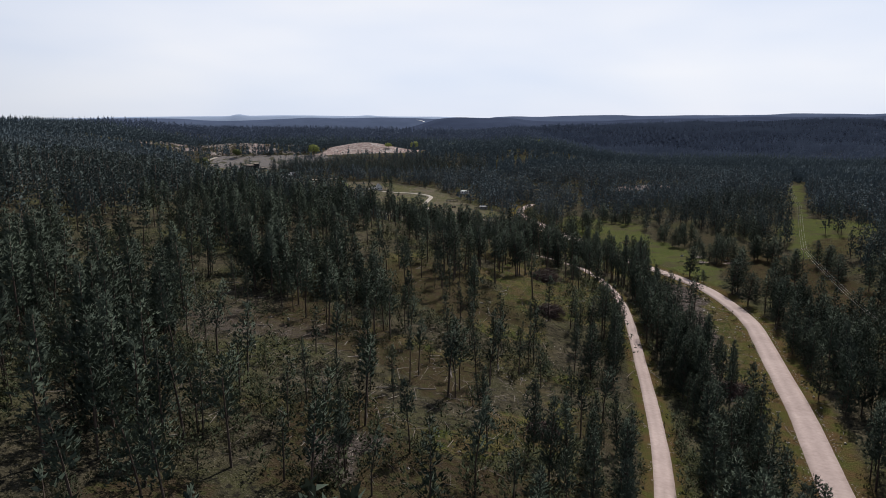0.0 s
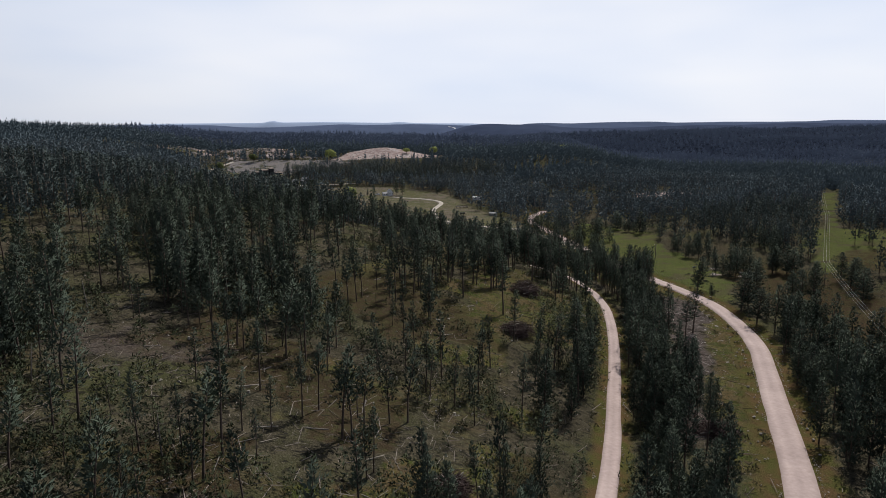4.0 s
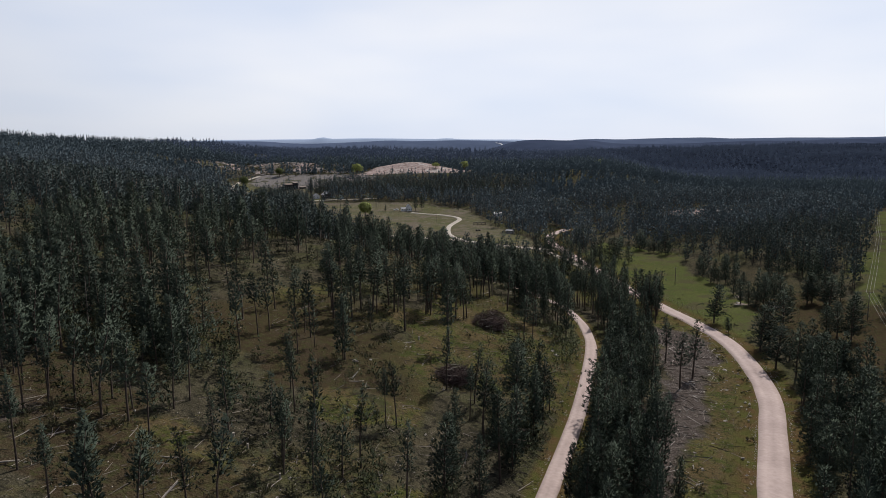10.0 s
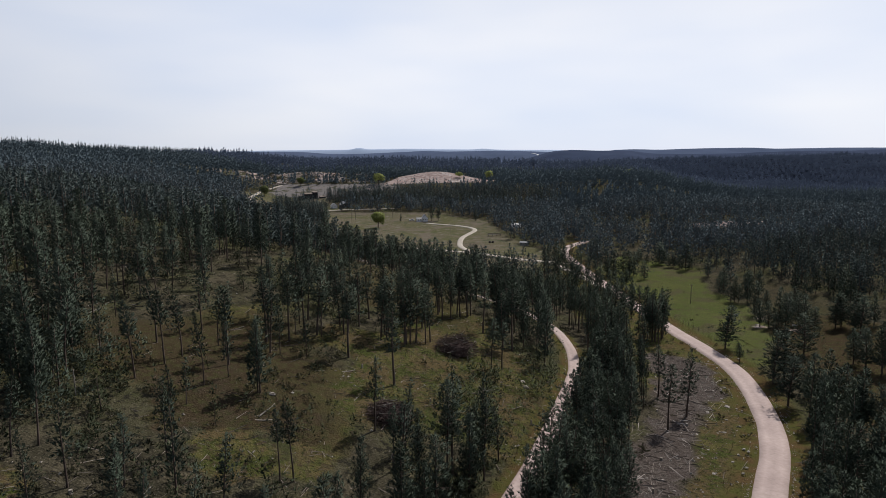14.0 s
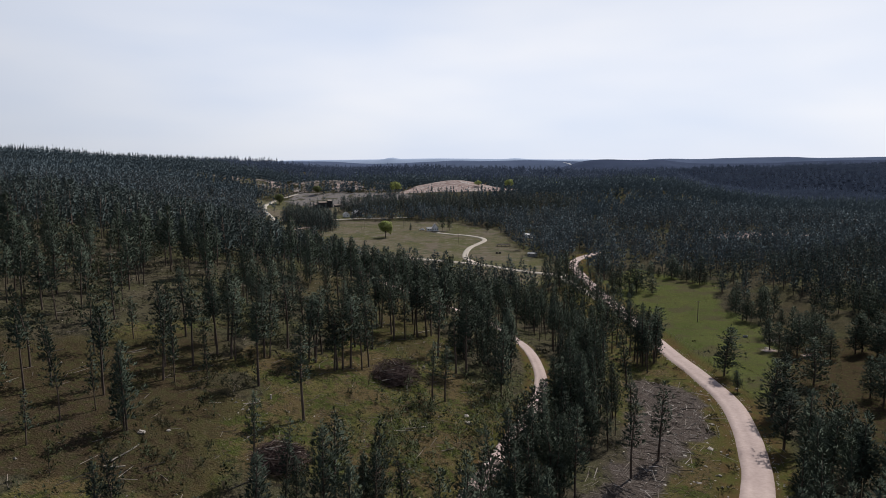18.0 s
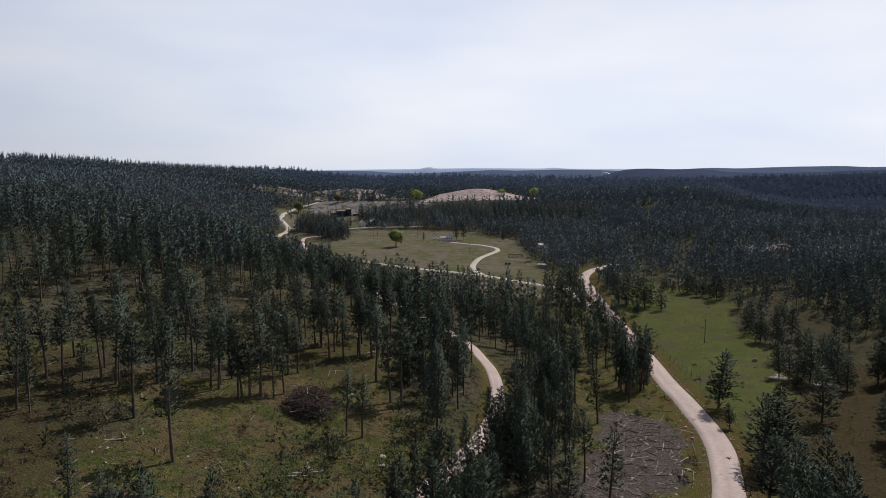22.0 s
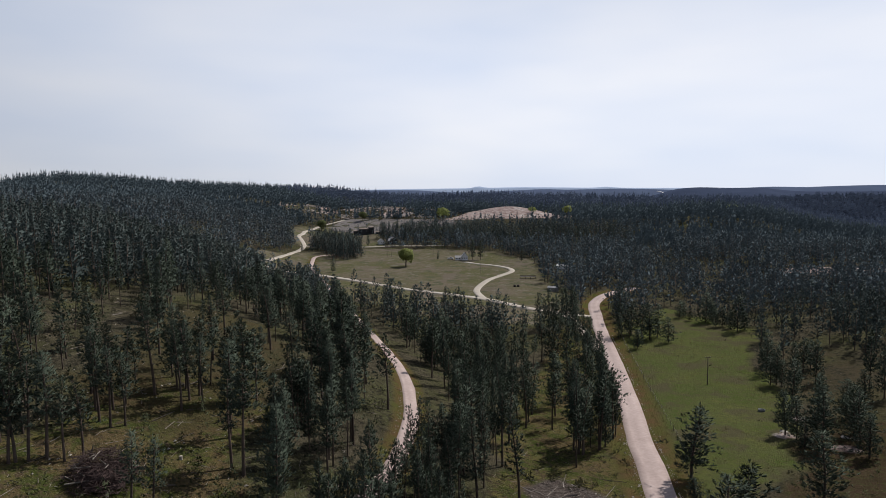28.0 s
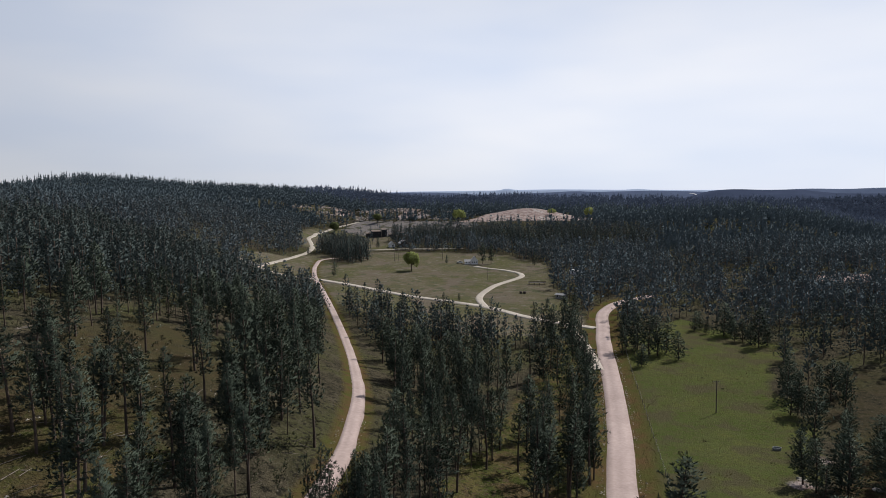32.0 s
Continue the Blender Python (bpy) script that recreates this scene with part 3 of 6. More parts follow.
def joined(pieces):
    """Several (places, triangles) as one."""
    at, vs, fs = 0, [], []
    for v, f in pieces:
        vs.append(v)
        fs.append(f + at)
        at += len(v)
    return np.concatenate(vs), np.concatenate(fs)


def twig(a, b, r):
    """A bare limb: a thin three-sided spike."""
    a, b = np.array(a, float), np.array(b, float)
    v = np.array([a + [0, 0, r], a + [r, 0, -r * 0.6], a + [-r, r * 0.5, -r * 0.6], b])
    return v, np.array([[0, 1, 3], [1, 2, 3], [2, 0, 3]])


def tufts(centres, out, blades, length, width, r):
    """Tufts of needles: thin blades that spread from each centre, mostly along its outward way."""
    n = len(centres)
    d = r.normal(size=(n, blades, 3)) * [0.55, 0.55, 0.45] + out[:, None] * 0.6 + [0, 0, 0.6]
    d /= np.linalg.norm(d, axis=2)[..., None]
    s = np.cross(d, out[:, None] + [0, 0, 0.35] + r.normal(size=(n, blades, 3)) * 0.45)
    s /= np.linalg.norm(s, axis=2)[..., None] + 1e-9
    ln = length * r.uniform(0.65, 1.25, (n, blades, 1))
    c = centres[:, None] + r.normal(size=(n, blades, 3)) * 0.12 * length
    w = width * r.uniform(0.6, 1.3, (n, blades, 1))
    root = c + d * ln * 0.12
    v = np.stack([root + s * w, c + d * ln, root - s * w], 2).reshape(-1, 3)
    return v, np.arange(n * blades * 3).reshape(-1, 3)


def crown_reach(v, spread, taper):
    """How far the limbs reach at a share v of the crown's height."""
    return 1.12 * spread * min(1.0, 0.55 + 2.6 * v) * max(0.0, 1 - v) ** taper + 0.10


def inner_sprays(spine, us, base, spread, taper, count, size, r):
    """The shaded foliage close to the stem: short broad sprays that point up and out."""
    v = r.random(count) ** 1.15 * 0.97
    u = base + (1 - base) * v
    at = np.stack([np.interp(u, us, spine[:, i]) for i in range(3)], 1)
    ang = r.uniform(0, 6.283, count)
    way = np.stack([np.cos(ang), np.sin(ang), np.zeros(count)], 1)
    reach = np.array([crown_reach(q, spread, taper) for q in v])
    root = at + way * (reach * r.uniform(0.04, 0.70, count))[:, None]
    big = size * (0.45 + 0.55 * reach / spread) * r.uniform(0.7, 1.3, count)
    tip = root + way * (big * r.uniform(0.3, 0.9, count))[:, None] + np.stack([0 * v, 0 * v, big * r.uniform(0.15, 0.95, count)], 1)
    flat = np.cross(tip - root, way + [0, 0, 0.25] + r.normal(size=(count, 3)) * 0.4)
    flat *= ((0.20 if size < 1.2 else 0.30) * big / (np.linalg.norm(flat, axis=1) + 1e-9))[:, None]
    mid = 0.55 * root + 0.45 * tip
    return np.stack([root, mid + flat, tip, root, tip, mid - flat], 1).reshape(-1, 3), np.arange(count * 6).reshape(-1, 3)


def crown_shell(v, f, base, h, r):
    """Turns the sprays of a crown outwards and gives them the soft shading of the whole crown: (places, triangles, normals)."""
    c = v[f].mean(1)
    out = c[:, :2] / (np.hypot(c[:, 0], c[:, 1])[:, None] + 0.35)
    low, high = (0.36, 0.75) if h < 6 else (0.12, 0.34) if len(f) < 420 else (0.14, 0.62)
    n = np.column_stack([out, low + high * np.clip((c[:, 2] / h - base) / (1 - base), 0, 1) ** 1.5]) + r.normal(size=(len(f), 3)) * 0.13
    n /= np.linalg.norm(n, axis=1)[:, None]
    p = v[f]
    back = (np.cross(p[:, 1] - p[:, 0], p[:, 2] - p[:, 0]) * n).sum(1) < 0
    f = np.where(back[:, None], f[:, ::-1], f)
    vn = np.zeros_like(v)
    vn[f.ravel()] = np.repeat(n, 3, 0)
    return v, f, vn


def pine_shape(seed, h, base, spread, whorls, arms, per_arm, blades, length, width, taper=0.6, ragged=0.3, lean=0.3, limb_sides=3, trunk_r=0.0, sides=7, rings=7, inner=60, spray=1.0):
    """A pine: tapered trunk, limbs of uneven length that lift at the tip, and tufts of needles on their outer part."""
    r = np.random.default_rng(seed)
    bend = r.normal(size=2) * lean
    us = np.linspace(0, 1, rings)
    spine = np.stack([bend[0] * us**2 + 0.10 * np.sin(us * 5 + seed), bend[1] * us**2 + 0.10 * np.cos(us * 4 + seed) - 0.10, us * h], 1)
    spine[0, 2] = -0.6
    tr = trunk_r or 0.0105 * h + 0.03
    wood = [tube(spine, tr * (1 - us) ** 0.8 + 0.02, sides)]
    cs, os_ = [], []
    side_bias = r.normal(size=2) * 0.22
    turn = r.uniform(0, 6.28)
    for k in range(whorls):
        u = min(base + (1 - base) * ((k + r.uniform(0, 0.9)) / whorls), 0.985)
        at = np.array([np.interp(u, us, spine[:, i]) for i in range(3)])
        v = (u - base) / (1 - base)
        reach = crown_reach(v, spread, taper) * (1 + r.normal() * 0.10)
        turn += 2.4
        for a in range(arms):
            if r.random() < 0.16:
                continue
            ang = turn + a * 6.283 / arms + r.normal() * 0.4
            way = np.array([math.cos(ang), math.sin(ang), 0.0])
            ln = max(0.25, reach * (1 + r.normal() * ragged) * (1 + way[:2] @ side_bias))
            droop = r.uniform(-0.28, 0.06) + 0.55 * v
            knee = at + way * ln * 0.6 + [0, 0, droop * ln * 0.5]
            tip = at + way * ln + [0, 0, droop * ln + 0.16 * ln]
            if limb_sides:
                wood.append(twig(at, knee, 0.03 + 0.012 * ln))
            m = max(1, int(round(per_arm * (0.35 + 0.75 * ln / spread))))
            f = 0.38 + 0.62 * r.random(m) ** 0.75
            f[0] = 1.0
            p = np.where(f[:, None] < 0.6, at + (knee - at) * (f / 0.6)[:, None], knee + (tip - knee) * ((f - 0.6) / 0.4)[:, None])
            cs.append(p + r.normal(size=(m, 3)) * [0.22, 0.22, 0.12] * (0.35 + 0.28 * ln))
            os_.append(np.repeat([way + [0, 0, 0.25]], m, 0))
    cs.append(spine[-1:] + r.normal(size=(3, 3)) * 0.12 * [1, 1, 2])
    os_.append(np.repeat([[0, 0, 1.0]], 3, 0))
    crown = tufts(np.concatenate(cs), np.concatenate(os_), blades, length, width, r)
    if inner:
        crown = joined([inner_sprays(spine, us, base, spread, taper, inner, spray, r), crown])
    return joined(wood), crown_shell(*crown, base, h, r)


def snag_shape(seed, h):
    r = np.random.default_rng(seed)
    us = np.linspace(0, 1, 6)
    spine = np.stack([0.25 * us * r.normal(), 0.25 * us * r.normal() + 0 * us, us * h], 1)
    spine[0, 2] = -0.6
    wood = [tube(spine, (0.010 * h + 0.03) * (1 - us) ** 0.7 + 0.025, 6)]
    for _ in range(16):
        u, ang = r.uniform(0.3, 0.97), r.uniform(0, 6.28)
        at = np.array([np.interp(u, us, spine[:, i]) for i in range(3)])
        ln = r.uniform(0.3, 1.5) * (1.15 - u)
        wood.append(tube([at, at + [math.cos(ang) * ln, math.sin(ang) * ln, r.uniform(-0.25, 0.2) * ln]], [0.03, 0.01], 3))
    return joined(wood)


# Open land where no wood grows, and how thickly it grows elsewhere.
CLUMP = [(-232, 735), (-214, 722), (-182, 684), (-158, 676), (-160, 706), (-178, 735), (-215, 765), (-240, 770)]
BANK_ROW = [(-216, 842), (-200, 818), (-160, 806), (-70, 796), (20, 800), (60, 840), (40, 880), (-60, 886), (-120, 882), (-150, 872), (-190, 866)]
BANK = [(-304, 878), (-206, 872), (-190, 892), (-140, 902), (-60, 914), (-20, 950), (-15, 1040), (-115, 965), (-180, 938), (-300, 942)]
THICKETS = [[(-116, 173), (-103, 182), (-68, 118), (-66, 107), (-72, 104)], [(-80, 135), (-80, 158), (-63, 159), (-54, 139), (-52, 117), (-65, 110)], [(-55, 92), (-54, 102), (-48, 100), (-38, 87), (-36, 78), (-44, 74)], [(-62, 178), (-45, 167), (-26, 172), (-14, 176), (-18, 200), (-46, 212)]]


def wood_density(x, y):
    """Pines to the square metre."""
    west = x < curve(y, [0, 150, 260, 330], [44, 46, 40, 30])
    d = np.where(y > 330, np.where(x > 135, 0.060, 0.043), 0.036)
    d = np.where(west & (y < 330), np.where(y < 222, 0.021, np.where((x > -45) & (y < 300), 0.024, 0.036)) + 0.012 * value_noise(x, y, 26, 41), d)
    strip = (x > curve(y, [0, 108, 184, 250, 290, 330, 360], [42, 42, 60, 72, 74, 66, 52])) & (x < curve(y, [0, 108, 184, 250, 290, 330, 360], [40, 54, 70, 85, 86, 82, 78])) & (y < 360)
    d = np.where((y > 296) & (y < 352) & (x > curve(y, [296, 352], [88, 78])) & (x < 112), 0.016, d)
    d = np.where(strip, np.where(y > 235, 0.068, np.where(y > 205, 0.075, 0.05)), d)
    d = d * (1 - 0.93 * inside(x, y, FIELD_FOOT, 4))
    d = d * (1 - 0.30 * inside(x, y, FORK, 4)) * (1 - 0.90 * inside(x, y, EAST_OPEN, 6))
    fork = (y > 350) & (y < 530) & (x > curve(y, [350, 400, 450, 500, 530], [44, 16, -20, -58, -80])) & (x < curve(y, [350, 400, 450, 500, 530], [104, 96, 86, 74, 66]))
    d = np.where(fork, np.where(x < curve(y, [350, 400, 450, 500, 530], [78, 62, 48, 20, 0]), 0.050, 0.017), d)
    d = d * (1 - 0.30 * inside(x, y, CUTOVER, 10)) * (1 - 0.62 * inside(x, y, GRASS_CUT, 8)) * (1 - 0.6 * inside(x, y, GREY_CUT, 6)) * (1 - np.clip(1.3 * inside(x, y, GLADE, 2), 0, 1)) * (1 - inside(x, y, STRIP, 1.0)) * (1 - 0.72 * inside(x, y, OPEN_WOOD, 8))
    d = d * (1 - inside(x, y, MEADOW, 1.5)) * (1 - inside(x, y, VALE, 2)) * (1 - 0.93 * inside(x, y, BROWN, 3)) * (1 - np.clip(2 * inside(x, y, CORRIDOR, 7), 0, 1)) * (1 - 0.9 * inside(x, y, CORRIDOR_FOOT, 8))
    d = d * (1 - 0.93 * inside(x, y, MILL_YARD, 6)) * (1 - 0.90 * inside(x, y, THIN, 6))
    d = d * np.where((y > 515) & (y < 660) & (x > 84) & (x < 190), 0.85, 1)
    d = d * (1 - inside(x, y, MINE, 4)) * (1 - 0.9 * inside(x, y, TERRACE, 5)) * (1 - 0.74 * inside(x, y, RUBBLE, 12)) * (1 - inside(x, y, OUTCROP, 10) * np.clip(0.55 + 1.3 * value_noise(x, y, 24, 66), 0, 0.97))
    for line, gap in ((ROAD, 7.2), (LANE, np.where(y > 300, np.where(y < 470, 9.5, 7.0), np.where((y < 190) & (y > 120), 6.6, 5.0))), (CROSSROAD, 6.0), (DRIVE, 6.0), (WEST_ROAD, 6.0), (MILL_ROAD, 6.0), (SPUR, 6.0)):
        d = d * (away(x, y, line) > gap + 0.8 * value_noise(x, y, 7, 42))
    d = d * np.clip(0.86 + np.where((y > 340) & (x < 60), 0.75, np.where((x > 95) & (y > 300), 0.95, 0.45)) * value_noise(x, y, 27, 43) + 0.45 * value_noise(x, y, 11, 44), 0.06, 1.6)
    d = d * (1 - 0.92 * inside(x, y, OPENING, 1.5)) * (1 - 0.95 * inside(x, y, MEADOW_TIP, 1.5)) * (1 - 0.96 * inside(x, y, EAST_SET, 2)) * (1 - 0.85 * inside(x, y, CLEARING, 4))
    d = d * (1 - 0.18 * inside(x, y, CUT_SLOPE, 8)) + 0.016 * inside(x, y, LEFT_BRUSH, 6) * np.clip(0.6 + 1.4 * value_noise(x, y, 12, 68), 0, 1.6)
    for thicket in THICKETS:
        d = np.maximum(d, 0.075 * inside(x, y, thicket, 4) * np.clip(0.8 + 0.9 * value_noise(x, y, 9, 46), 0.1, 1.2))
    d = d * (1 - 0.95 * inside(x, y, BANK, 3)) * (1 - 0.60 * inside(x, y, OPEN_POLES_LAND, 8))
    d = d + 0.006 * inside(x, y, CUTOVER, 8) * np.clip(0.5 + 1.1 * value_noise(x, y, 12, 48), 0, 1.3) * (1 - 0.6 * inside(x, y, GREY_CUT, 5)) * (away(x, y, LANE) > 6)
    return d * (1 - inside(x, y, CLUMP, 2)) * (1 - inside(x, y, BANK_ROW, 5))


def ahead(x, y):
    """The land before the flight, which is planted with care."""
    return (x < 0.72 * y + 60) & ((x > -0.76 * y - 60) | (x > 130 - 1.75 * (y - 170))) & (y > 60)


def in_plan(x, y):
    """The stretch of land that is planted."""
    return ahead(x, y) | ((x > -150) & (x < 235) & (y > -110) & (y < 330))


def scatter(x0, x1, y0, y1, cell, thin=1.0):
    nx, ny = int((x1 - x0) / cell), int((y1 - y0) / cell)
    X, Y = np.meshgrid(np.arange(nx), np.arange(ny))
    x = x0 + (X.ravel() + rng.uniform(0.05, 0.95, X.size)) * cell
    y = y0 + (Y.ravel() + rng.uniform(0.05, 0.95, X.size)) * cell
    keep = in_plan(x, y)
    x, y = x[keep], y[keep]
    keep = rng.random(len(x)) < wood_density(x, y) * cell * cell * thin
    return x[keep], y[keep]


def spread_copies(shapes, x, y, scale, turn, which, tall=None):
    """Many copies of a few shapes: places, triangles, a tint for each copy, and normals where the shapes have them."""
    z = height(x, y)
    tall = scale if tall is None else tall
    tint = rng.uniform(-0.18, 0.18, len(x))
    vs, fs, ts, ns, at = [], [], [], [], 0
    for k, shape in enumerate(shapes):
        v, f = shape[:2]
        i = np.flatnonzero(which == k)
        if not len(i):
            continue
        c, s = np.cos(turn[i])[:, None], np.sin(turn[i])[:, None]
        px = (v[None, :, 0] * c - v[None, :, 1] * s) * scale[i, None] + x[i, None]
        py = (v[None, :, 0] * s + v[None, :, 1] * c) * scale[i, None] + y[i, None]
        pz = v[None, :, 2] * tall[i, None] + z[i, None]
        vs.append(np.stack([px, py, pz], -1).reshape(-1, 3))
        fs.append((f[None] + (np.arange(len(i)) * len(v))[:, None, None]).reshape(-1, 3) + at)
        ts.append(np.repeat(tint[i], len(v)))
        if len(shape) > 2:
            q = shape[2][None]
            ns.append(np.stack([q[..., 0] * c - q[..., 1] * s, q[..., 0] * s + q[..., 1] * c, q[..., 2] + 0 * c], -1).reshape(-1, 3))
        at += len(i) * len(v)
    return np.concatenate(vs), np.concatenate(fs), np.concatenate(ts), np.concatenate(ns) if ns else None


def stuff(name, shapes, x, y, scale, material, label, category, tall=None, turn=None):
    which = rng.integers(0, len(shapes), len(x))
    v, f, t, n = spread_copies(shapes, x, y, scale, rng.uniform(0, 6.28, len(x)) if turn is None else turn, which, tall)
    return tagged(new(name, mesh_of(name, v, f, material, n is not None, [("tint", t)], n)), label=label, category=category, kind="stuff")


# Kinds of pine, each with a few shapes: (wood, crown).
MATURE_FORM = [(0.34, 2.4), (0.44, 2.1), (0.28, 2.7), (0.48, 2.2), (0.40, 2.6), (0.32, 2.0), (0.38, 2.3)]
FULL_FORM = [(0.10, 2.7), (0.16, 2.4), (0.08, 2.9), (0.18, 2.3), (0.12, 2.6), (0.14, 2.2)]
POLE_FORM = [(0.42, 1.45), (0.50, 1.3), (0.34, 1.6), (0.56, 1.35), (0.46, 1.65), (0.28, 1.4)]
YOUNG_FORM = [(0.06, 1.45), (0.14, 1.2), (0.05, 1.6), (0.22, 1.3)]
MIDDLE_FORM = [(0.12, 3.2), (0.20, 2.8), (0.08, 3.4), (0.22, 2.9), (0.07, 3.2), (0.15, 2.5), (0.28, 2.8)]
MATURE = [pine_shape(100 + i, 15.0, b, w, 20, 5, 2.9, 8, 0.52, 0.062, 0.86, 0.20, inner=420, spray=0.74) for i, (b, w) in enumerate(MATURE_FORM)]
FULL = [pine_shape(150 + i, 12.0, b, w, 21, 5, 3.1, 8, 0.50, 0.062, 0.74, 0.17, inner=520, spray=0.8) for i, (b, w) in enumerate(FULL_FORM)]
POLE = [pine_shape(200 + i, 12.0, b, w, 16, 4, 2.3, 8, 0.48, 0.058, 0.80, 0.26, lean=0.6, inner=200, spray=0.62) for i, (b, w) in enumerate(POLE_FORM)]
YOUNG = [pine_shape(300 + i, 5.0, b, w, 10, 5, 2.0, 7, 0.42, 0.055, 0.72, 0.28, limb_sides=0, sides=5, inner=60, spray=0.6) for i, (b, w) in enumerate(YOUNG_FORM)]
SAPLING = [pine_shape(350 + i, 2.0, b, w, 4, 3, 1.0, 3, 0.44, 0.075, 0.8, 0.25, limb_sides=0, sides=3, rings=2, inner=5, spray=0.5) for i, (b, w) in enumerate([(0.06, 0.55), (0.1, 0.46), (0.05, 0.66), (0.05, 0.6)])]
YOUNG_LITE = [pine_shape(320 + i, 5.0, b, w, 8, 4, 1.8, 6, 0.50, 0.08, 0.66, 0.28, limb_sides=0, sides=4, rings=3, inner=44, spray=0.7) for i, (b, w) in enumerate(YOUNG_FORM)]
POLE_LITE = [pine_shape(430 + i, 12.0, b, w, 13, 4, 1.8, 6, 0.56, 0.085, 0.80, 0.32, lean=0.6, limb_sides=0, sides=4, rings=4, inner=120, spray=0.90) for i, (b, w) in enumerate(POLE_FORM)]
MATURE_LITE = [pine_shape(450 + i, 15.0, b, w, 16, 5, 2.1, 6, 0.60, 0.098, 0.86, 0.20, limb_sides=0, sides=4, rings=4, inner=250, spray=0.98) for i, (b, w) in enumerate(MATURE_FORM)]
FULL_LITE = [pine_shape(470 + i, 12.0, b, w, 17, 5, 2.1, 6, 0.60, 0.095, 0.74, 0.18, limb_sides=0, sides=4, rings=4, inner=300, spray=1.0) for i, (b, w) in enumerate(FULL_FORM)]
SNAG = [snag_shape(400 + i, h) for i, h in enumerate((7.0, 9.5, 5.0))]
MIDDLE = [pine_shape(500 + i, 13.5, b, w, 10, 4, 1.1, 3, 0.85, 0.19, 0.80, 0.20, limb_sides=0, sides=3, rings=3, inner=64, spray=1.5) for i, (b, w) in enumerate(MIDDLE_FORM)]
GROVE = [pine_shape(530 + i, 15.5, b, w, 12, 5, 1.2, 3, 0.80, 0.17, 0.95, 0.16, limb_sides=0, sides=3, rings=3, inner=70, spray=1.3) for i, (b, w) in enumerate([(0.10, 3.0), (0.16, 2.7), (0.06, 3.3), (0.20, 2.8)])]
DISTANT = [pine_shape(550 + i, 13.5, b, w, 7, 3, 1.0, 2, 1.1, 0.30, 0.80, 0.22, limb_sides=0, sides=3, rings=2, inner=22, spray=2.3) for i, (b, w) in enumerate(MIDDLE_FORM)]


def far_pine(seed):
    """A far pine: a few ragged sprays stacked round the stem, narrowing to the tip."""
    r = np.random.default_rng(seed)
    n = 12
    z = np.linspace(1.4, 12.6, n) + r.normal(size=n) * 0.4
    rad = np.clip(2.5 * (1 - (z / 14.2) ** 2.2), 0.5, 3)
    a = np.arange(n) * 2.4 + r.uniform(0, 6)
    c = np.stack([np.cos(a) * rad * 0.25, np.sin(a) * rad * 0.25, z], 1)
    d = np.stack([np.cos(a), np.sin(a), 0 * a], 1)
    s = np.stack([-np.sin(a), np.cos(a), 0 * a], 1) * (rad * r.uniform(0.6, 1.1, n))[:, None]
    tip = c + d * (rad * r.uniform(0.3, 0.7, n))[:, None] + np.stack([0 * a, 0 * a, r.uniform(0.9, 2.1, n)], 1)
    low = np.stack([0 * a, 0 * a, -r.uniform(0.4, 1.6, n)], 1)
    return crown_shell(np.stack([c - s + low, c + s + low * 0.5, tip], 1).reshape(-1, 3), np.arange(n * 3).reshape(-1, 3), 0.2, 13.0, r)


FAR = [far_pine(600 + i) for i in range(7)]

# The near wood: every cell of a fine net on the plan.
near = [scatter(-105, 190, 62, 312, 3.3), scatter(30, 190, 312, 430, 3.3), scatter(-34, 30, 312, 430, 3.3, 0.68)]
nx_, ny_ = (np.concatenate([p[i] for p in near]) for i in (0, 1))
front = ahead(nx_, ny_)
behind = (nx_[~front], ny_[~front])
nx_, ny_ = nx_[front], ny_[front]
edge = np.abs(nx_ - curve(ny_, [70, 200, 345], [40, 65, 75])) + 0.3 * np.abs(ny_ - 225)
order = np.argsort(edge)
nx_, ny_ = nx_[order], ny_[order]
west = (nx_ < curve(ny_, [0, 150, 250, 345], [34, 42, 48, 40])) & (ny_ < 312)
low = np.maximum.reduce([inside(nx_, ny_, p, 5) for p in THICKETS]) > 0.45
cut_over = inside(nx_, ny_, CUT_SLOPE, 5) > 0.5
pick = rng.random(len(nx_))
fork = (ny_ > 268) & (nx_ > curve(ny_, [268, 350, 430], [72, 62, 56])) & (nx_ < curve(ny_, [268, 320, 430], [116, 112, 92]))
beyond = (nx_ > 112) & (ny_ > 300)
share = np.where(low[:, None], [0.30, 0.64, 0.65, 0.92], np.where(cut_over[:, None], [0.26, 0.93, 0.97, 0.985], np.where((west & (ny_ < 215))[:, None], [0.46, 0.93, 0.96, 0.975], np.where(west[:, None], [0.34, 0.80, 0.83, 0.88], np.where(((nx_ < 34) & (ny_ > 312))[:, None], [0.10, 0.42, 0.44, 0.60], np.where(fork[:, None], [0.06, 0.80, 0.81, 0.86], np.where(beyond[:, None], [0.06, 0.10, 0.10, 0.75], [0.08, 0.22, 0.23, 0.60])))))))
kind = np.select([pick < share[:, 0], pick < share[:, 1], pick < share[:, 2], pick < share[:, 3]], [2, 1, 4, 3], 0)
TREE_KINDS = [
    ("ponderosa_pine", MATURE, M_NEEDLE, "tall dark green ponderosa pine with a bare lower trunk", "pine tree", "tall pines", (0.86, 1.24)),
    ("pole_pine", POLE, M_NEEDLE, "slender pine with a thin trunk and small high crown", "pine tree", "slender pines", (0.72, 1.32)),
    ("young_pine", YOUNG, M_YOUNG, "young bushy pine with green needles down to the grass", "pine tree", "young pines", (0.40, 1.15)),
    ("full_pine", FULL, M_NEEDLE, "dark conical pine with branches almost to the ground", "pine tree", "conical pines", (0.95, 1.42)),
]
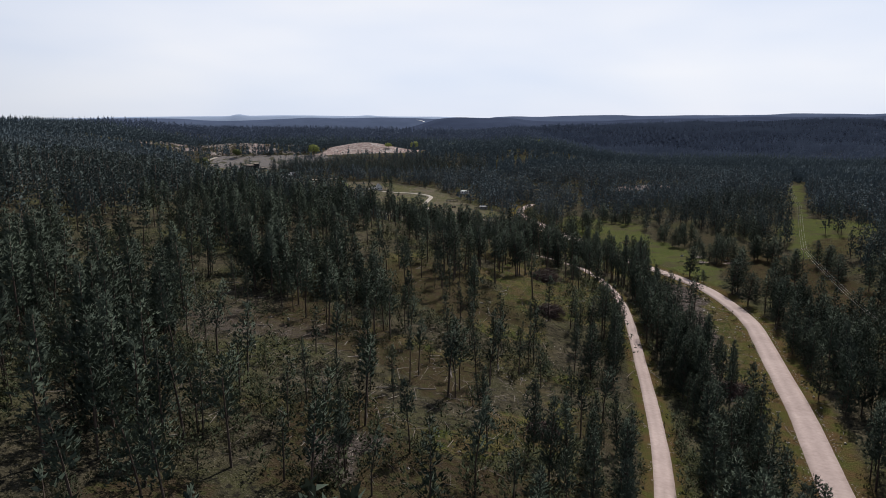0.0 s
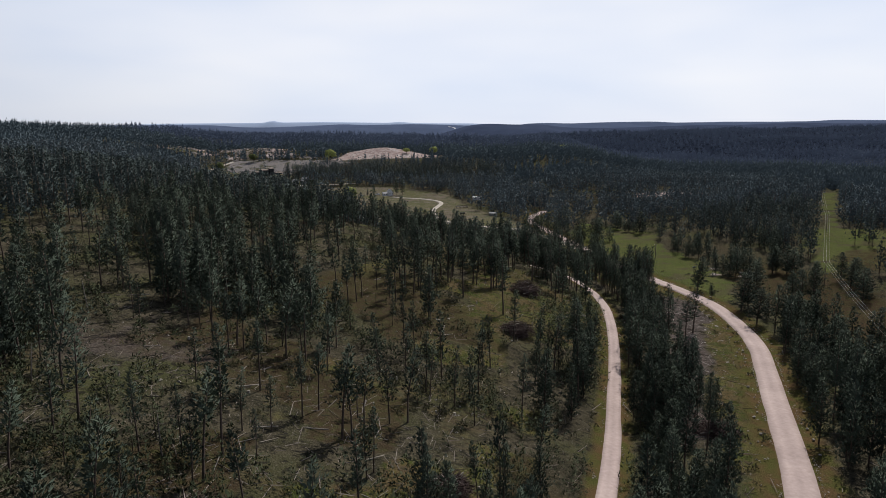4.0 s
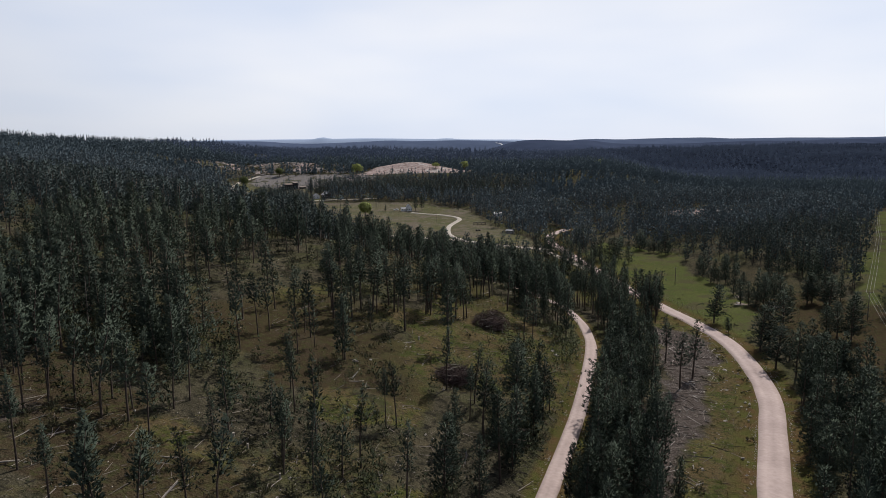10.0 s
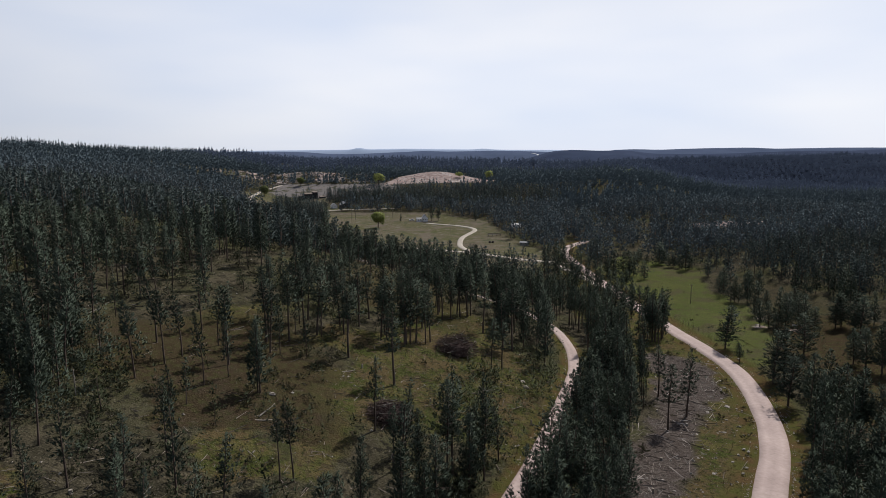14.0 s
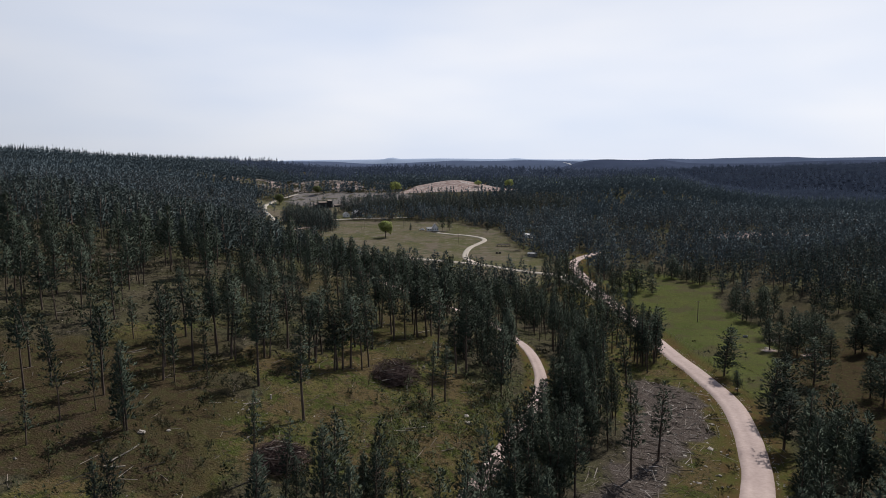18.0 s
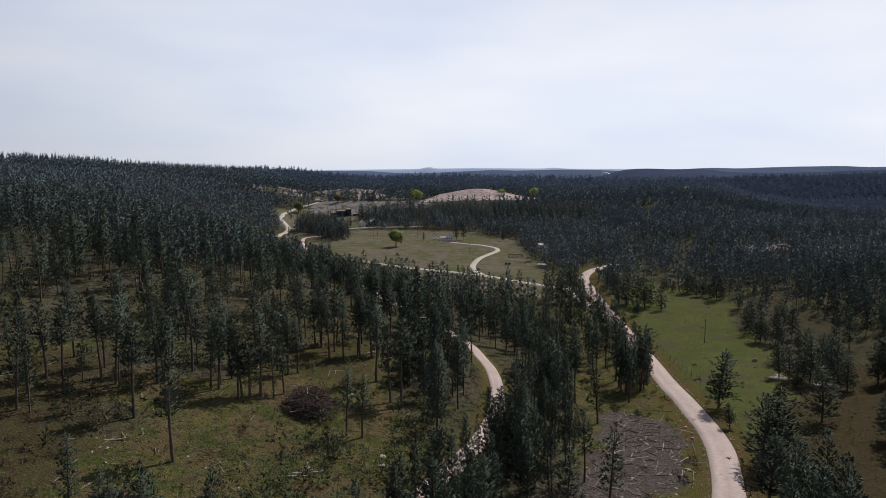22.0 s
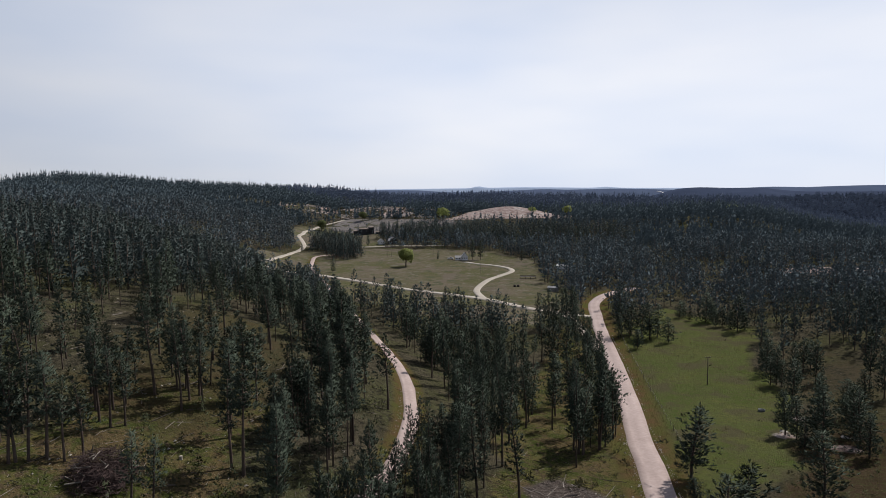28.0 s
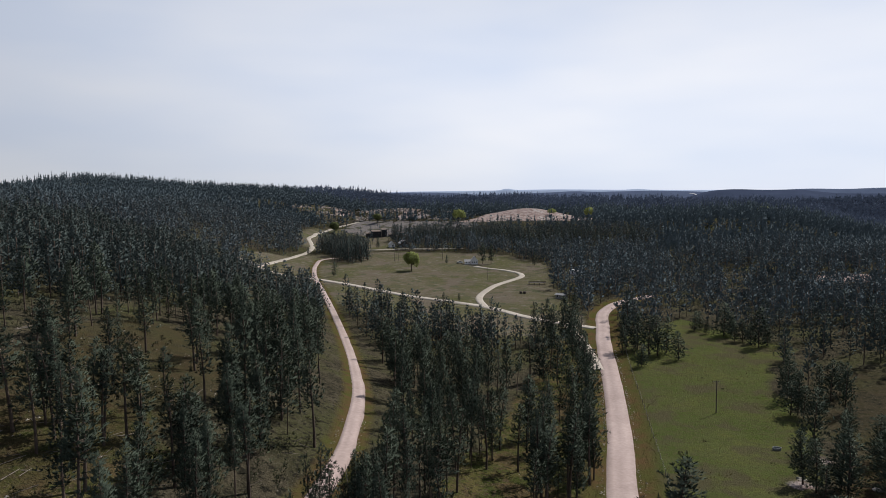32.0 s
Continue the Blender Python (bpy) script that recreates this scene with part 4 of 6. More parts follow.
proto = {}
for name, shapes, material, label, category, group, span in TREE_KINDS:
    proto[name] = []
    for w, c in shapes:
        proto[name].append((mesh_of("trunk", w[0], w[1], M_BARK, True), mesh_of("crown", c[0], c[1], material, True, normals=c[2])))
LITE = {"ponderosa_pine": MATURE_LITE, "full_pine": FULL_LITE, "pole_pine": POLE_LITE}
for name, shapes in LITE.items():
    proto[name + "_lite"] = [(mesh_of("trunk", w[0], w[1], M_BARK, True), mesh_of("crown", c[0], c[1], M_NEEDLE, True, normals=c[2])) for w, c in shapes]


def plant(name, k, x, y, s, turn, label="", tall=1.0, fine=True, girth=1.0):
    """One pine of its own: an empty at its foot, a trunk and a crown."""
    row = next(r for r in TREE_KINDS if r[0] == name)
    ob = tagged(new(name), label=label or row[3], category=row[4], group=row[5])
    ob.empty_display_size = 0.3
    ob.matrix_basis = Matrix.LocRotScale((x, y, float(height(x, y)) - 0.05), Euler((0, 0, turn)), (s * girth, s * girth, s * tall))
    forms = proto[name] if fine or name not in LITE else proto[name + "_lite"]
    t, c = forms[k % len(forms)]
    part("trunk", t, None, ob)
    part("crown", c, None, ob)
    return ob


# Pines that stand out on the plan: east, height.
VALLEY_PINES = [(128, 511, 8), (-17, 541, 6), (-58, 552, 4), (-14, 556, 4), (-138, 618, 9), (-158, 690, 3), (-87, 705, 6), (-225, 709, 6), (-58, 711, 14), (-16, 713, 9), (-52, 714, 13), (-190, 774, 10)]
SLOPE_FIRS = [(20, 89, 13), (26, 95, 14), (15, 97, 14), (18, 99, 13), (22, 101, 12), (29, 104, 11), (-71, 105, 12), (-63, 106, 11), (14, 107, 13), (25, 110, 12), (31, 117, 11), (-76, 121, 12)]
LANE_SIDE = [(54, 111, 13), (50, 113, 10), (49, 118, 12), (53, 122, 11), (55, 142, 11), (42, 161, 12), (58, 165, 11), (37, 166, 12), (57, 168, 11), (47, 176, 12), (65, 176, 12), (36, 179, 11), (62, 179, 12), (70, 179, 13), (48, 185, 9), (63, 188, 12), (43, 190, 10), (41, 197, 9), (73, 203, 12), (67, 207, 12)]
FORK_PINES = [(98, 330, 13), (103, 334, 12), (82, 344, 13), (104, 345, 12), (101, 349, 12), (100, 357, 13), (85, 362, 13), (95, 365, 12), (67, 373, 12), (96, 378, 13), (60, 381, 13), (90, 385, 12), (94, 391, 6), (93, 395, 13), (88, 402, 13), (65, 405, 13), (91, 408, 12), (78, 417, 13), (71, 421, 13), (85, 425, 13), (84, 429, 9), (83, 433, 12), (80, 440, 13), (76, 447, 13), (100, 447, 6), (91, 464, 9), (95, 467, 8), (62, 470, 12)]
JUNCTION_PINES = [(74, 455, 14), (64, 465, 14), (71, 466, 15), (67, 473, 15), (58, 478, 14), (56, 467, 14), (62, 487, 14), (66, 495, 14)]
ROAD_SIDE = [(100, 141, 12), (98, 149, 12), (104, 150, 13), (94, 160, 12), (103, 168, 11), (119, 194, 12), (108, 199, 11), (116, 202, 12), (122, 217, 11), (129, 218, 12), (120, 223, 11), (129, 250, 12)]
FIELD_PINES = [(125, 266, 13.5), (132, 274, 10), (127, 285, 15.5), (131, 289, 15.5), (176, 290, 13.6), (182, 298, 10.8), (157, 300, 13.2), (160, 296, 15.5), (156, 306, 11.2), (123, 307, 5.7), (181, 308, 13.5), (169, 314, 12.7), (187, 315, 11.5), (145, 316, 14), (184, 321, 12.9), (122, 322, 15)]
GULLY_PINES = [(172, 341, 13.9), (158, 345, 10), (172, 347, 14.1), (146, 348, 7.7), (150, 351, 14.4), (167, 351, 13), (170, 353, 13), (145, 355, 10.6), (158, 355, 13.2), (143, 359, 10.8), (158, 363, 12.2), (159, 377, 10.5), (166, 392, 9.5), (156, 398, 7.3), (144, 410, 8.9), (147, 408, 8.8), (155, 426, 11.5), (158, 432, 9.6), (144, 434, 9.9), (147, 439, 7.8)]
RIM_PINES = [(100, 449, 7.6), (111, 463, 10.4), (103, 466, 15), (91, 470, 14), (106, 472, 13.6), (100, 468, 14), (146, 473, 10.3), (95, 474, 13.9), (138, 493, 15.5), (141, 497, 8.4), (135, 499, 8.5), (129, 501, 8.7), (132, 502, 9), (125, 511, 14), (118, 513, 6.1), (113, 519, 8.6), (115, 524, 7.9)]
EAST_PINES = FIELD_PINES + GULLY_PINES + RIM_PINES
SLOPE_POLES = [(-15, 86, 10), (-55, 91, 7), (-54, 98, 10), (-24, 106, 9), (-19, 108, 8), (-10, 112, 6), (6, 116, 8), (-15, 120, 8), (-11, 122, 7), (-8, 129, 9), (-17, 135, 10), (6, 136, 10), (-28, 150, 10), (-46, 151, 9), (2, 152, 9), (-26, 153, 9), (17, 153, 10), (12, 154, 9), (11, 156, 10), (31, 156, 11), (-51, 158, 9), (22, 163, 11), (7, 173, 10), (23, 178, 9), (25, 179, 10), (4, 180, 9), (38, 191, 9), (9, 201, 11), (32, 201, 11), (50, 202, 8)]
STRIP_POLES = [(65, 175, 13), (66, 184, 15), (70, 190, 13), (63.5, 193, 15), (68, 195, 14), (66, 200, 14), (64.5, 206, 13), (72, 206, 15), (68, 212, 15), (74, 215, 14), (70, 220, 14), (77, 222, 14), (73, 226, 14), (71, 232, 14), (91, 240, 12), (97, 251, 13)]
FORK_POLES = [(92, 263, 11), (86, 290, 13), (92, 297, 13), (80, 300, 13), (86, 308, 12), (78, 312, 13), (99, 318, 10), (83, 322, 12), (98, 326, 14), (99, 326, 13), (99, 327, 10), (97, 328, 12), (102, 331, 14), (102, 331, 12), (96, 332, 14), (83, 338, 12), (95, 340, 14), (89, 341, 11), (104, 342, 13), (101, 345, 12), (81, 352, 11), (87, 354, 11), (91, 356, 12), (85, 364, 12), (87, 374, 11)]
GLADE_WEST = [(3, 219, 11), (0, 224, 13), (4, 228, 12), (-2, 230, 12), (4, 236, 12), (7.5, 236, 13), (-6, 240, 12), (12.5, 241, 12), (2, 244, 12), (10, 246, 12), (14, 250, 13), (14, 259, 12), (1, 262, 11), (3, 262, 12), (8, 296, 12), (3, 297, 11), (4, 323, 12)]
GLADE_POLES = [(55, 206, 8), (30, 223, 14), (18, 229, 13), (21, 246, 12), (27, 246, 12), (22, 247, 13), (27, 247, 12), (49, 248, 10), (28, 248.5, 12), (21, 249, 11), (51.5, 249.5, 9.5), (29, 251, 13), (31, 252, 10), (21, 253, 11), (32, 255, 10), (25, 264, 12), (28, 264, 11)]
OPEN_POLES = [(29, 266, 10), (21, 267, 12), (50, 268, 13), (53, 268, 15), (23, 269, 12), (15, 271, 12), (23, 272, 11), (43.6, 276, 14), (31, 277, 12), (23, 279, 14), (33, 281, 11), (29, 282, 12), (24, 284, 11), (25, 285, 11), (29, 285, 12), (35, 286, 12), (50.6, 286, 13), (24, 287, 12), (34, 287, 12), (52, 288, 11), (37, 289, 13), (49, 289, 12), (16, 291, 11), (60, 292, 12), (59, 293, 13), (31, 297, 12), (52, 298, 12), (17, 303, 12), (45, 305, 13), (51, 306, 13), (34, 310, 12), (56, 315, 13), (18, 324, 13)]
FORK_SIDE = [(69, 417, 12), (71, 435, 11)]
LONE = VALLEY_PINES + SLOPE_FIRS + LANE_SIDE + FORK_PINES + JUNCTION_PINES + ROAD_SIDE
GLADE_PINES = SLOPE_POLES + STRIP_POLES + FORK_POLES + GLADE_WEST + GLADE_POLES + OPEN_POLES + FORK_SIDE
for x, y, h in LONE:
    plant("full_pine", int(rng.integers(0, 99)), x, y, (1.05 if x < 76 and y < 300 else 1.2) * h / 12.0, float(rng.uniform(0, 6.28)), fine=y < 352, girth=0.70 if x < 76 and y < 300 else 0.86 if x < 106 and y < 480 else 1.02)
for x, y, h in EAST_PINES:
    plant("full_pine", int(rng.integers(0, 99)), x, y, h / 12.0, float(rng.uniform(0, 6.28)), fine=y < 400, girth=float(rng.uniform(1.25, 1.6)))
for x, y, h in GLADE_PINES:
    plant("pole_pine", int(rng.integers(0, 99)), x, y, (1.08 if 60 < x < 80 and y < 240 else 1.28) * h / 12.0, float(rng.uniform(0, 6.28)), girth=0.85 if y < 205 and x < 40 else 1.15)

LIMIT = 300
for j, (name, shapes, material, label, category, group, span) in enumerate(TREE_KINDS):
    ids = np.flatnonzero(kind == j)
    cut = LIMIT - {"full_pine": len(LONE) + len(EAST_PINES), "pole_pine": len(GLADE_PINES)}.get(name, 0)
    for m, i in enumerate(ids[:cut]):
        plant(name, int(rng.integers(0, 99)), float(nx_[i]), float(ny_[i]), float(rng.uniform(*span)), float(rng.uniform(0, 6.28)), tall=float(rng.uniform(0.92, 1.12)), fine=m < 60, girth=float(rng.uniform(0.70, 0.95) if 50 < nx_[i] < 106 else rng.uniform(0.80, 1.10) if ny_[i] < 230 else rng.uniform(0.95, 1.25)))
    rest = ids[cut:]
    shapes = YOUNG_LITE if name == "young_pine" else LITE.get(name, shapes)
    if len(rest):
        sc = rng.uniform(*span, len(rest))
        tn = rng.uniform(0, 6.28, len(rest))
        wh = rng.integers(0, len(shapes), len(rest))
        for piece, pm, what in ((0, M_BARK, "trunks"), (1, material, "crowns")):
            v, f, t, n = spread_copies([s[piece] for s in shapes], nx_[rest], ny_[rest], sc, tn, wh)
            tagged(new(f"{name}_{what}", mesh_of(f"{name}_{what}", v, f, pm, True, [("tint", t)], n)), label="many more pine " + what + " standing on the wooded slope", category="pine wood", kind="stuff")
snag_meshes = [mesh_of("snag", v, f, M_DEAD, True) for v, f in SNAG]
for i in np.flatnonzero(kind == 4)[:60]:
    ob = tagged(new("dead_snag", snag_meshes[int(rng.integers(0, 3))]), label="bare grey dead pine snag on the cut slope", category="dead tree", group="dead snags")
    x, y = float(nx_[i]), float(ny_[i])
    ob.matrix_basis = Matrix.LocRotScale((x, y, float(height(x, y))), Euler((rng.normal() * 0.06, rng.normal() * 0.06, rng.uniform(0, 6.28))), (1, 1, rng.uniform(0.6, 1.3)))

def clear_of_roads(x, y, gap=1.0):
    ok = np.ones(len(x), bool)
    for line, half in ((ROAD, 3.6), (LANE, 2.1), (CROSSROAD, 2.6), (DRIVE, 2.3), (SPUR, 2.4)):
        ok &= away(x, y, line) > half + gap
    return ok


def strewn(n, x0, x1, y0, y1, chance):
    """Plan places taken by chance from a stretch."""
    x, y = rng.uniform(x0, x1, n), rng.uniform(y0, y1, n)
    keep = in_plan(x, y) & clear_of_roads(x, y) & (rng.random(n) < chance(x, y))
    return x[keep], y[keep]


# The wood beyond, thinner in detail the further off it stands. Valley and hill crowns take needles with haze in their
# colour.
def wood_ring(name, shapes, areas, span, label, needles=M_NEEDLE):
    x, y = (np.concatenate([p[i] for p in areas]) for i in (0, 1))
    sc, tn, wh = rng.uniform(*span, len(x)), rng.uniform(0, 6.28, len(x)), rng.integers(0, len(shapes), len(x))
    for piece, pm, what in ((0, M_BARK, "trunks"), (1, needles, "crowns")):
        v, f, t, n = spread_copies([s[piece] for s in shapes], x, y, sc, tn, wh)
        tagged(new(f"{name}_{what}", mesh_of(f"{name}_{what}", v, f, pm, True, [("tint", t)], n)), label=f"{label} {what}", category="pine wood", kind="stuff")


wood_ring("valley_wood", MIDDLE, [scatter(-260, -34, 312, 430, 4.2, 0.62), scatter(190, 260, 312, 430, 4.2, 0.56), scatter(-260, 260, 430, 520, 4.2, 0.50), scatter(-260, -105, 90, 312, 4.2, 0.55), scatter(190, 330, 180, 312, 4.2, 0.58)], (0.80, 1.32), "dense dark pine wood in the valley, its", M_HAZE_MIDDLE)
grove = strewn(3600, -245, 65, 670, 890, lambda x, y: np.maximum(0.95 * inside(x, y, CLUMP, 2), 0.60 * inside(x, y, BANK_ROW, 5) * np.clip(0.75 + 1.1 * value_noise(x, y, 17, 47), 0.05, 1)))
wood_ring("grove", GROVE, [grove], (0.85, 1.25), "groves of full dark pines round the hay meadow, their", M_HAZE_MIDDLE)
wood_ring("rear_wood", DISTANT, [behind, scatter(-140, 225, -105, 62, 4.4, 0.8), scatter(190, 235, 62, 180, 4.4, 0.8), scatter(-145, -105, 62, 90, 4.4, 0.8)], (0.6, 1.12), "dense dark pine wood behind the start of the lane, its")
wood_ring("hill_wood", DISTANT, [scatter(-330, 60, 780, 905, 4.8, 0.66), scatter(-430, 330, 520, 780, 4.4, 0.66), scatter(-430, -260, 260, 520, 4.4, 0.66), scatter(260, 420, 312, 520, 4.4, 0.66)], (0.74, 1.24), "dense dark pine wood on the hills, its", M_HAZE_FAR)
parts_far = [scatter(-900, -330, 780, 905, 5.8, 0.66), scatter(60, 800, 780, 905, 5.8, 0.66), scatter(-900, 800, 905, 1250, 5.8, 0.66), scatter(-800, -430, 400, 780, 5.8, 0.66), scatter(330, 800, 380, 780, 5.8, 0.66), scatter(-1300, 1300, 1250, 1700, 10, 0.46), scatter(-1700, 1900, 1700, 2900, 19, 0.46)]
fx_, fy_ = (np.concatenate([p[i] for p in parts_far]) for i in (0, 1))
big = np.where(fy_ > 1700, 2.2, np.where(fy_ > 1250, 1.55, 1.0))
tall_ = 0.72 + 0.75 * rng.random(len(fx_)) ** 1.6
for name, sel, m in (("far_wood", fy_ <= 1150, M_HAZE_FAR), ("farthest_wood", fy_ > 1150, M_HAZE_FARTHEST)):
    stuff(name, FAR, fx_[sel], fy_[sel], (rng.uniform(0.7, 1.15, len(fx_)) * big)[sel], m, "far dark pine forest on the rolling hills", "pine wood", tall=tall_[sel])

# ---- ground cover and things in the near wood ----


x, y = strewn(17000, -110, 62, 80, 320, lambda x, y: np.where(y < 215, 0.85, 0.16) * np.clip(0.28 + 1.3 * value_noise(x, y, 17, 51) + 1.0 * value_noise(x, y, 6, 55), 0.02, 1) * (1 - 0.85 * inside(x, y, GLADE, 3)) * (1 - 0.2 * inside(x, y, GRASS_CUT, 6)) * (1 - 0.5 * inside(x, y, GREY_CUT, 5)) + 0.45 * inside(x, y, LEFT_BRUSH, 6) * np.clip(0.4 + 1.5 * value_noise(x, y, 8, 69), 0, 1))
stuff("saplings", [s[1] for s in SAPLING], x, y, 0.5 + 1.5 * rng.random(len(x)) ** 1.6, M_YOUNG, "low pine saplings crowding the cut slope", "saplings")
x, y = strewn(7000, -118, 10, 60, 220, lambda x, y: np.maximum.reduce([inside(x, y, p, 4) for p in THICKETS]) * np.clip(0.55 + 0.9 * value_noise(x, y, 8, 58), 0.05, 1))
stuff("thicket_pines", [s[1] for s in SAPLING], x, y, rng.uniform(0.7, 2.1, len(x)), M_NEEDLE, "dense dark thicket of small pines on the slope", "saplings")
x, y = strewn(1500, 30, 70, 205, 300, lambda x, y: np.clip(inside(x, y, [(36, 222), (38, 236), (48, 243), (54, 246), (58, 270), (64, 262), (64, 236), (58, 214)], 3) * np.clip(0.5 + value_noise(x, y, 6, 52), 0, 1) + 0.04, 0, 1))
stuff("glade_saplings", [s[1] for s in SAPLING], x, y, rng.uniform(0.9, 1.9, len(x)), M_YOUNG, "thicket of knee-high pine saplings in the glade", "saplings")
x, y = strewn(420, 132, 240, 262, 380, lambda x, y: 0.7 * np.maximum.reduce([inside(x, y, BROWN, 4), inside(x, y, EAST_OPEN, 4), inside(x, y, FIELD_FOOT, 4)]))
stuff("field_saplings", [s[1] for s in SAPLING], x, y, rng.uniform(0.4, 1.2, len(x)), M_YOUNG, "scattered pine seedlings on the brown field", "saplings")


def bush_shape(seed, spread, high):
    r = np.random.default_rng(seed)
    n = 9
    c = r.normal(size=(n, 3)) * [spread * 0.45, spread * 0.45, high * 0.25] + [0, 0, high * 0.45]
    o = c - [0, 0, high * 0.2]
    return tufts(c, o / (np.linalg.norm(o, axis=1)[:, None] + 1e-6), 6, high * 0.62, high * 0.085, r)


BUSHES = [bush_shape(700 + i, s, h) for i, (s, h) in enumerate([(0.7, 0.6), (1.0, 0.8), (0.6, 0.9)])]
x, y = strewn(17000, -110, 130, 62, 345, lambda x, y: (0.45 + 0.4 * (x < 36) * (y < 215)) * (1 - 0.5 * inside(x, y, GRASS_CUT, 6)) * (1 - 0.75 * inside(x, y, GLADE, 4)) * np.clip(0.1 + 1.5 * value_noise(x, y, 9, 53), 0, 1) * (1 - 0.85 * inside(x, y, MEADOW, 2)))
stuff("shrubs", BUSHES, x, y, rng.uniform(0.5, 1.4, len(x)), M_SHRUB, "low brown-green shrubs over the forest floor", "shrubs")
x, y = strewn(900, -390, -150, 895, 1060, lambda x, y: np.maximum(inside(x, y, OUTCROP, 8), 0.8 * inside(x, y, [(-330, 925), (-170, 935), (-150, 950), (-330, 955)], 4)) * np.clip(0.2 + 1.4 * value_noise(x, y, 15, 67), 0, 1))
stuff("outcrop_shrubs", BUSHES, x, y, rng.uniform(2.0, 4.6, len(x)), M_SHRUB, "dark shrubs between pale rocks on the mine hill", "shrubs")
x, y = strewn(900, 60, 160, 300, 480, lambda x, y: 0.35 * (inside(x, y, MEADOW, 6) < 0.6) + 0.03)
stuff("meadow_shrubs", BUSHES, x, y, rng.uniform(0.4, 1.0, len(x)), M_SHRUB, "low shrubs along the meadow's rim", "shrubs")
GRASS = [tufts(np.zeros((2, 3)) + [[0, 0, 0], [0.2, 0.1, 0]], np.array([[0, 0, 1.0], [0, 0, 1.0]]), 3, 0.34, 0.05, np.random.default_rng(720 + i)) for i in range(4)]
M_GRASS = mat("grass_blades", (0.11, 0.105, 0.04), 0.8, 0.3, 0.4, second=(0.21, 0.18, 0.08), translucent=0.4, attr="tint")
x, y = strewn(56000, -60, 190, 90, 470, lambda x, y: np.clip(0.4 * inside(x, y, BROWN, 4) + 0.5 * inside(x, y, FORK, 3) + 0.9 * inside(x, y, GLADE, 5) + 0.6 * inside(x, y, STRIP, 3) * (1 - inside(x, y, SLASH, 2)) + 0.25 * inside(x, y, MEADOW, 4) + 0.25 * inside(x, y, CUTOVER, 8) + 0.6 * (away(x, y, ROAD) < 9) + 0.5 * (away(x, y, LANE) < 5), 0, 1) * np.clip(0.6 + value_noise(x, y, 8, 54), 0, 1))
stuff("grass_tufts", GRASS, x, y, rng.uniform(0.7, 1.5, len(x)), M_GRASS, "tufts of dry yellow-green grass", "grass")

# Cut branches lie all over the cleared strip and the cut slope.


def stick(length, r):
    return tube([[-length / 2, 0, 0.05], [length / 2, 0, 0.09]], [r, r * 0.6], 3)


STICKS = [stick(a, r) for a, r in ((1.6, 0.04), (2.8, 0.06), (1.0, 0.06), (4.0, 0.075))]
x, y = strewn(24000, -110, 125, 85, 320, lambda x, y: np.clip(1.0 * inside(x, y, SLASH, 4) + 0.9 * inside(x, y, CUT_HEAP, 3) + 0.35 * inside(x, y, CUTOVER, 10) + 0.10 + 0.15 * inside(x, y, GLADE, 8), 0, 1))
stuff("cut_branches", STICKS, x, y, rng.uniform(0.6, 1.4, len(x)), mat("grey_branches", (0.13, 0.105, 0.09), 0.95, 0.35, 3.0, second=(0.28, 0.24, 0.205), attr="tint"), "grey cut branches strewn over the ground", "branches", tall=np.ones(len(x)))
x, y = strewn(1500, 60, 125, 150, 312, lambda x, y: 0.45 * inside(x, y, SLASH, 3))
stuff("slash_stems", [stick(3.2, 0.11), stick(4.6, 0.13), stick(2.0, 0.14)], x, y, rng.uniform(0.7, 1.2, len(x)), mat("weathered_stems", (0.20, 0.17, 0.15), 0.95, 0.3, 3.0, second=(0.46, 0.41, 0.37), attr="tint"), "pale weathered stems lying in the cleared strip", "branches", tall=np.ones(len(x)))


CHIPS = [(np.array([[-0.12, -0.05, 0.02], [0.12, -0.06, 0.02], [0.10, 0.07, 0.02], [-0.10, 0.06, 0.02], [0.0, 0.0, 0.12]]) * k, np.array([[0, 1, 4], [1, 2, 4], [2, 3, 4], [3, 0, 4]])) for k in (0.8, 1.3, 2.0)]
x, y = strewn(26000, -110, 125, 85, 350, lambda x, y: np.clip(0.55 * inside(x, y, SLASH, 4) + 0.4 * inside(x, y, STRIP, 2) + 0.9 * (np.abs(away(x, y, ROAD) - 4.4) < 0.7) + 0.20 * inside(x, y, CUTOVER, 10) + 0.05 + 0.30 * inside(x, y, GLADE, 6) + 0.2 * inside(x, y, OPEN_WOOD, 8), 0, 1) * np.clip(0.35 + 1.2 * value_noise(x, y, 7, 57), 0.05, 1))
stuff("wood_chips", CHIPS, x, y, rng.uniform(0.6, 1.6, len(x)), mat("pale_chips", (0.22, 0.19, 0.16), 0.95, 0.3, 3.0, second=(0.42, 0.38, 0.32), attr="tint"), "pale wood chips and small stones on the ground", "chips")


def boulder_mesh(seed, flat=0.6):
    r = np.random.default_rng(seed)
    bm = bmesh.new()
    bmesh.ops.create_icosphere(bm, subdivisions=2, radius=0.5)
    a = r.normal(size=(5, 3))
    for v in bm.verts:
        k = 1 + 0.18 * math.sin(a[0] @ v.co * 4) + 0.14 * math.sin(a[1] @ v.co * 7 + 1)
        for w in a[2:]:
            w = w / np.linalg.norm(w)
            d = float(w @ v.co)
            if d > 0.33:
                v.co -= Vector(w) * (d - 0.33)
        v.co = Vector((v.co.x * k * 1.25, v.co.y * k, v.co.z * k * flat))
    me = bpy.data.meshes.new("rock")
    bm.to_mesh(me)
    bm.free()
    me.materials.append(M_ROCK)
    return me


ROCKS = [boulder_mesh(800 + i, f) for i, f in enumerate((0.6, 0.75, 0.45, 0.8))]


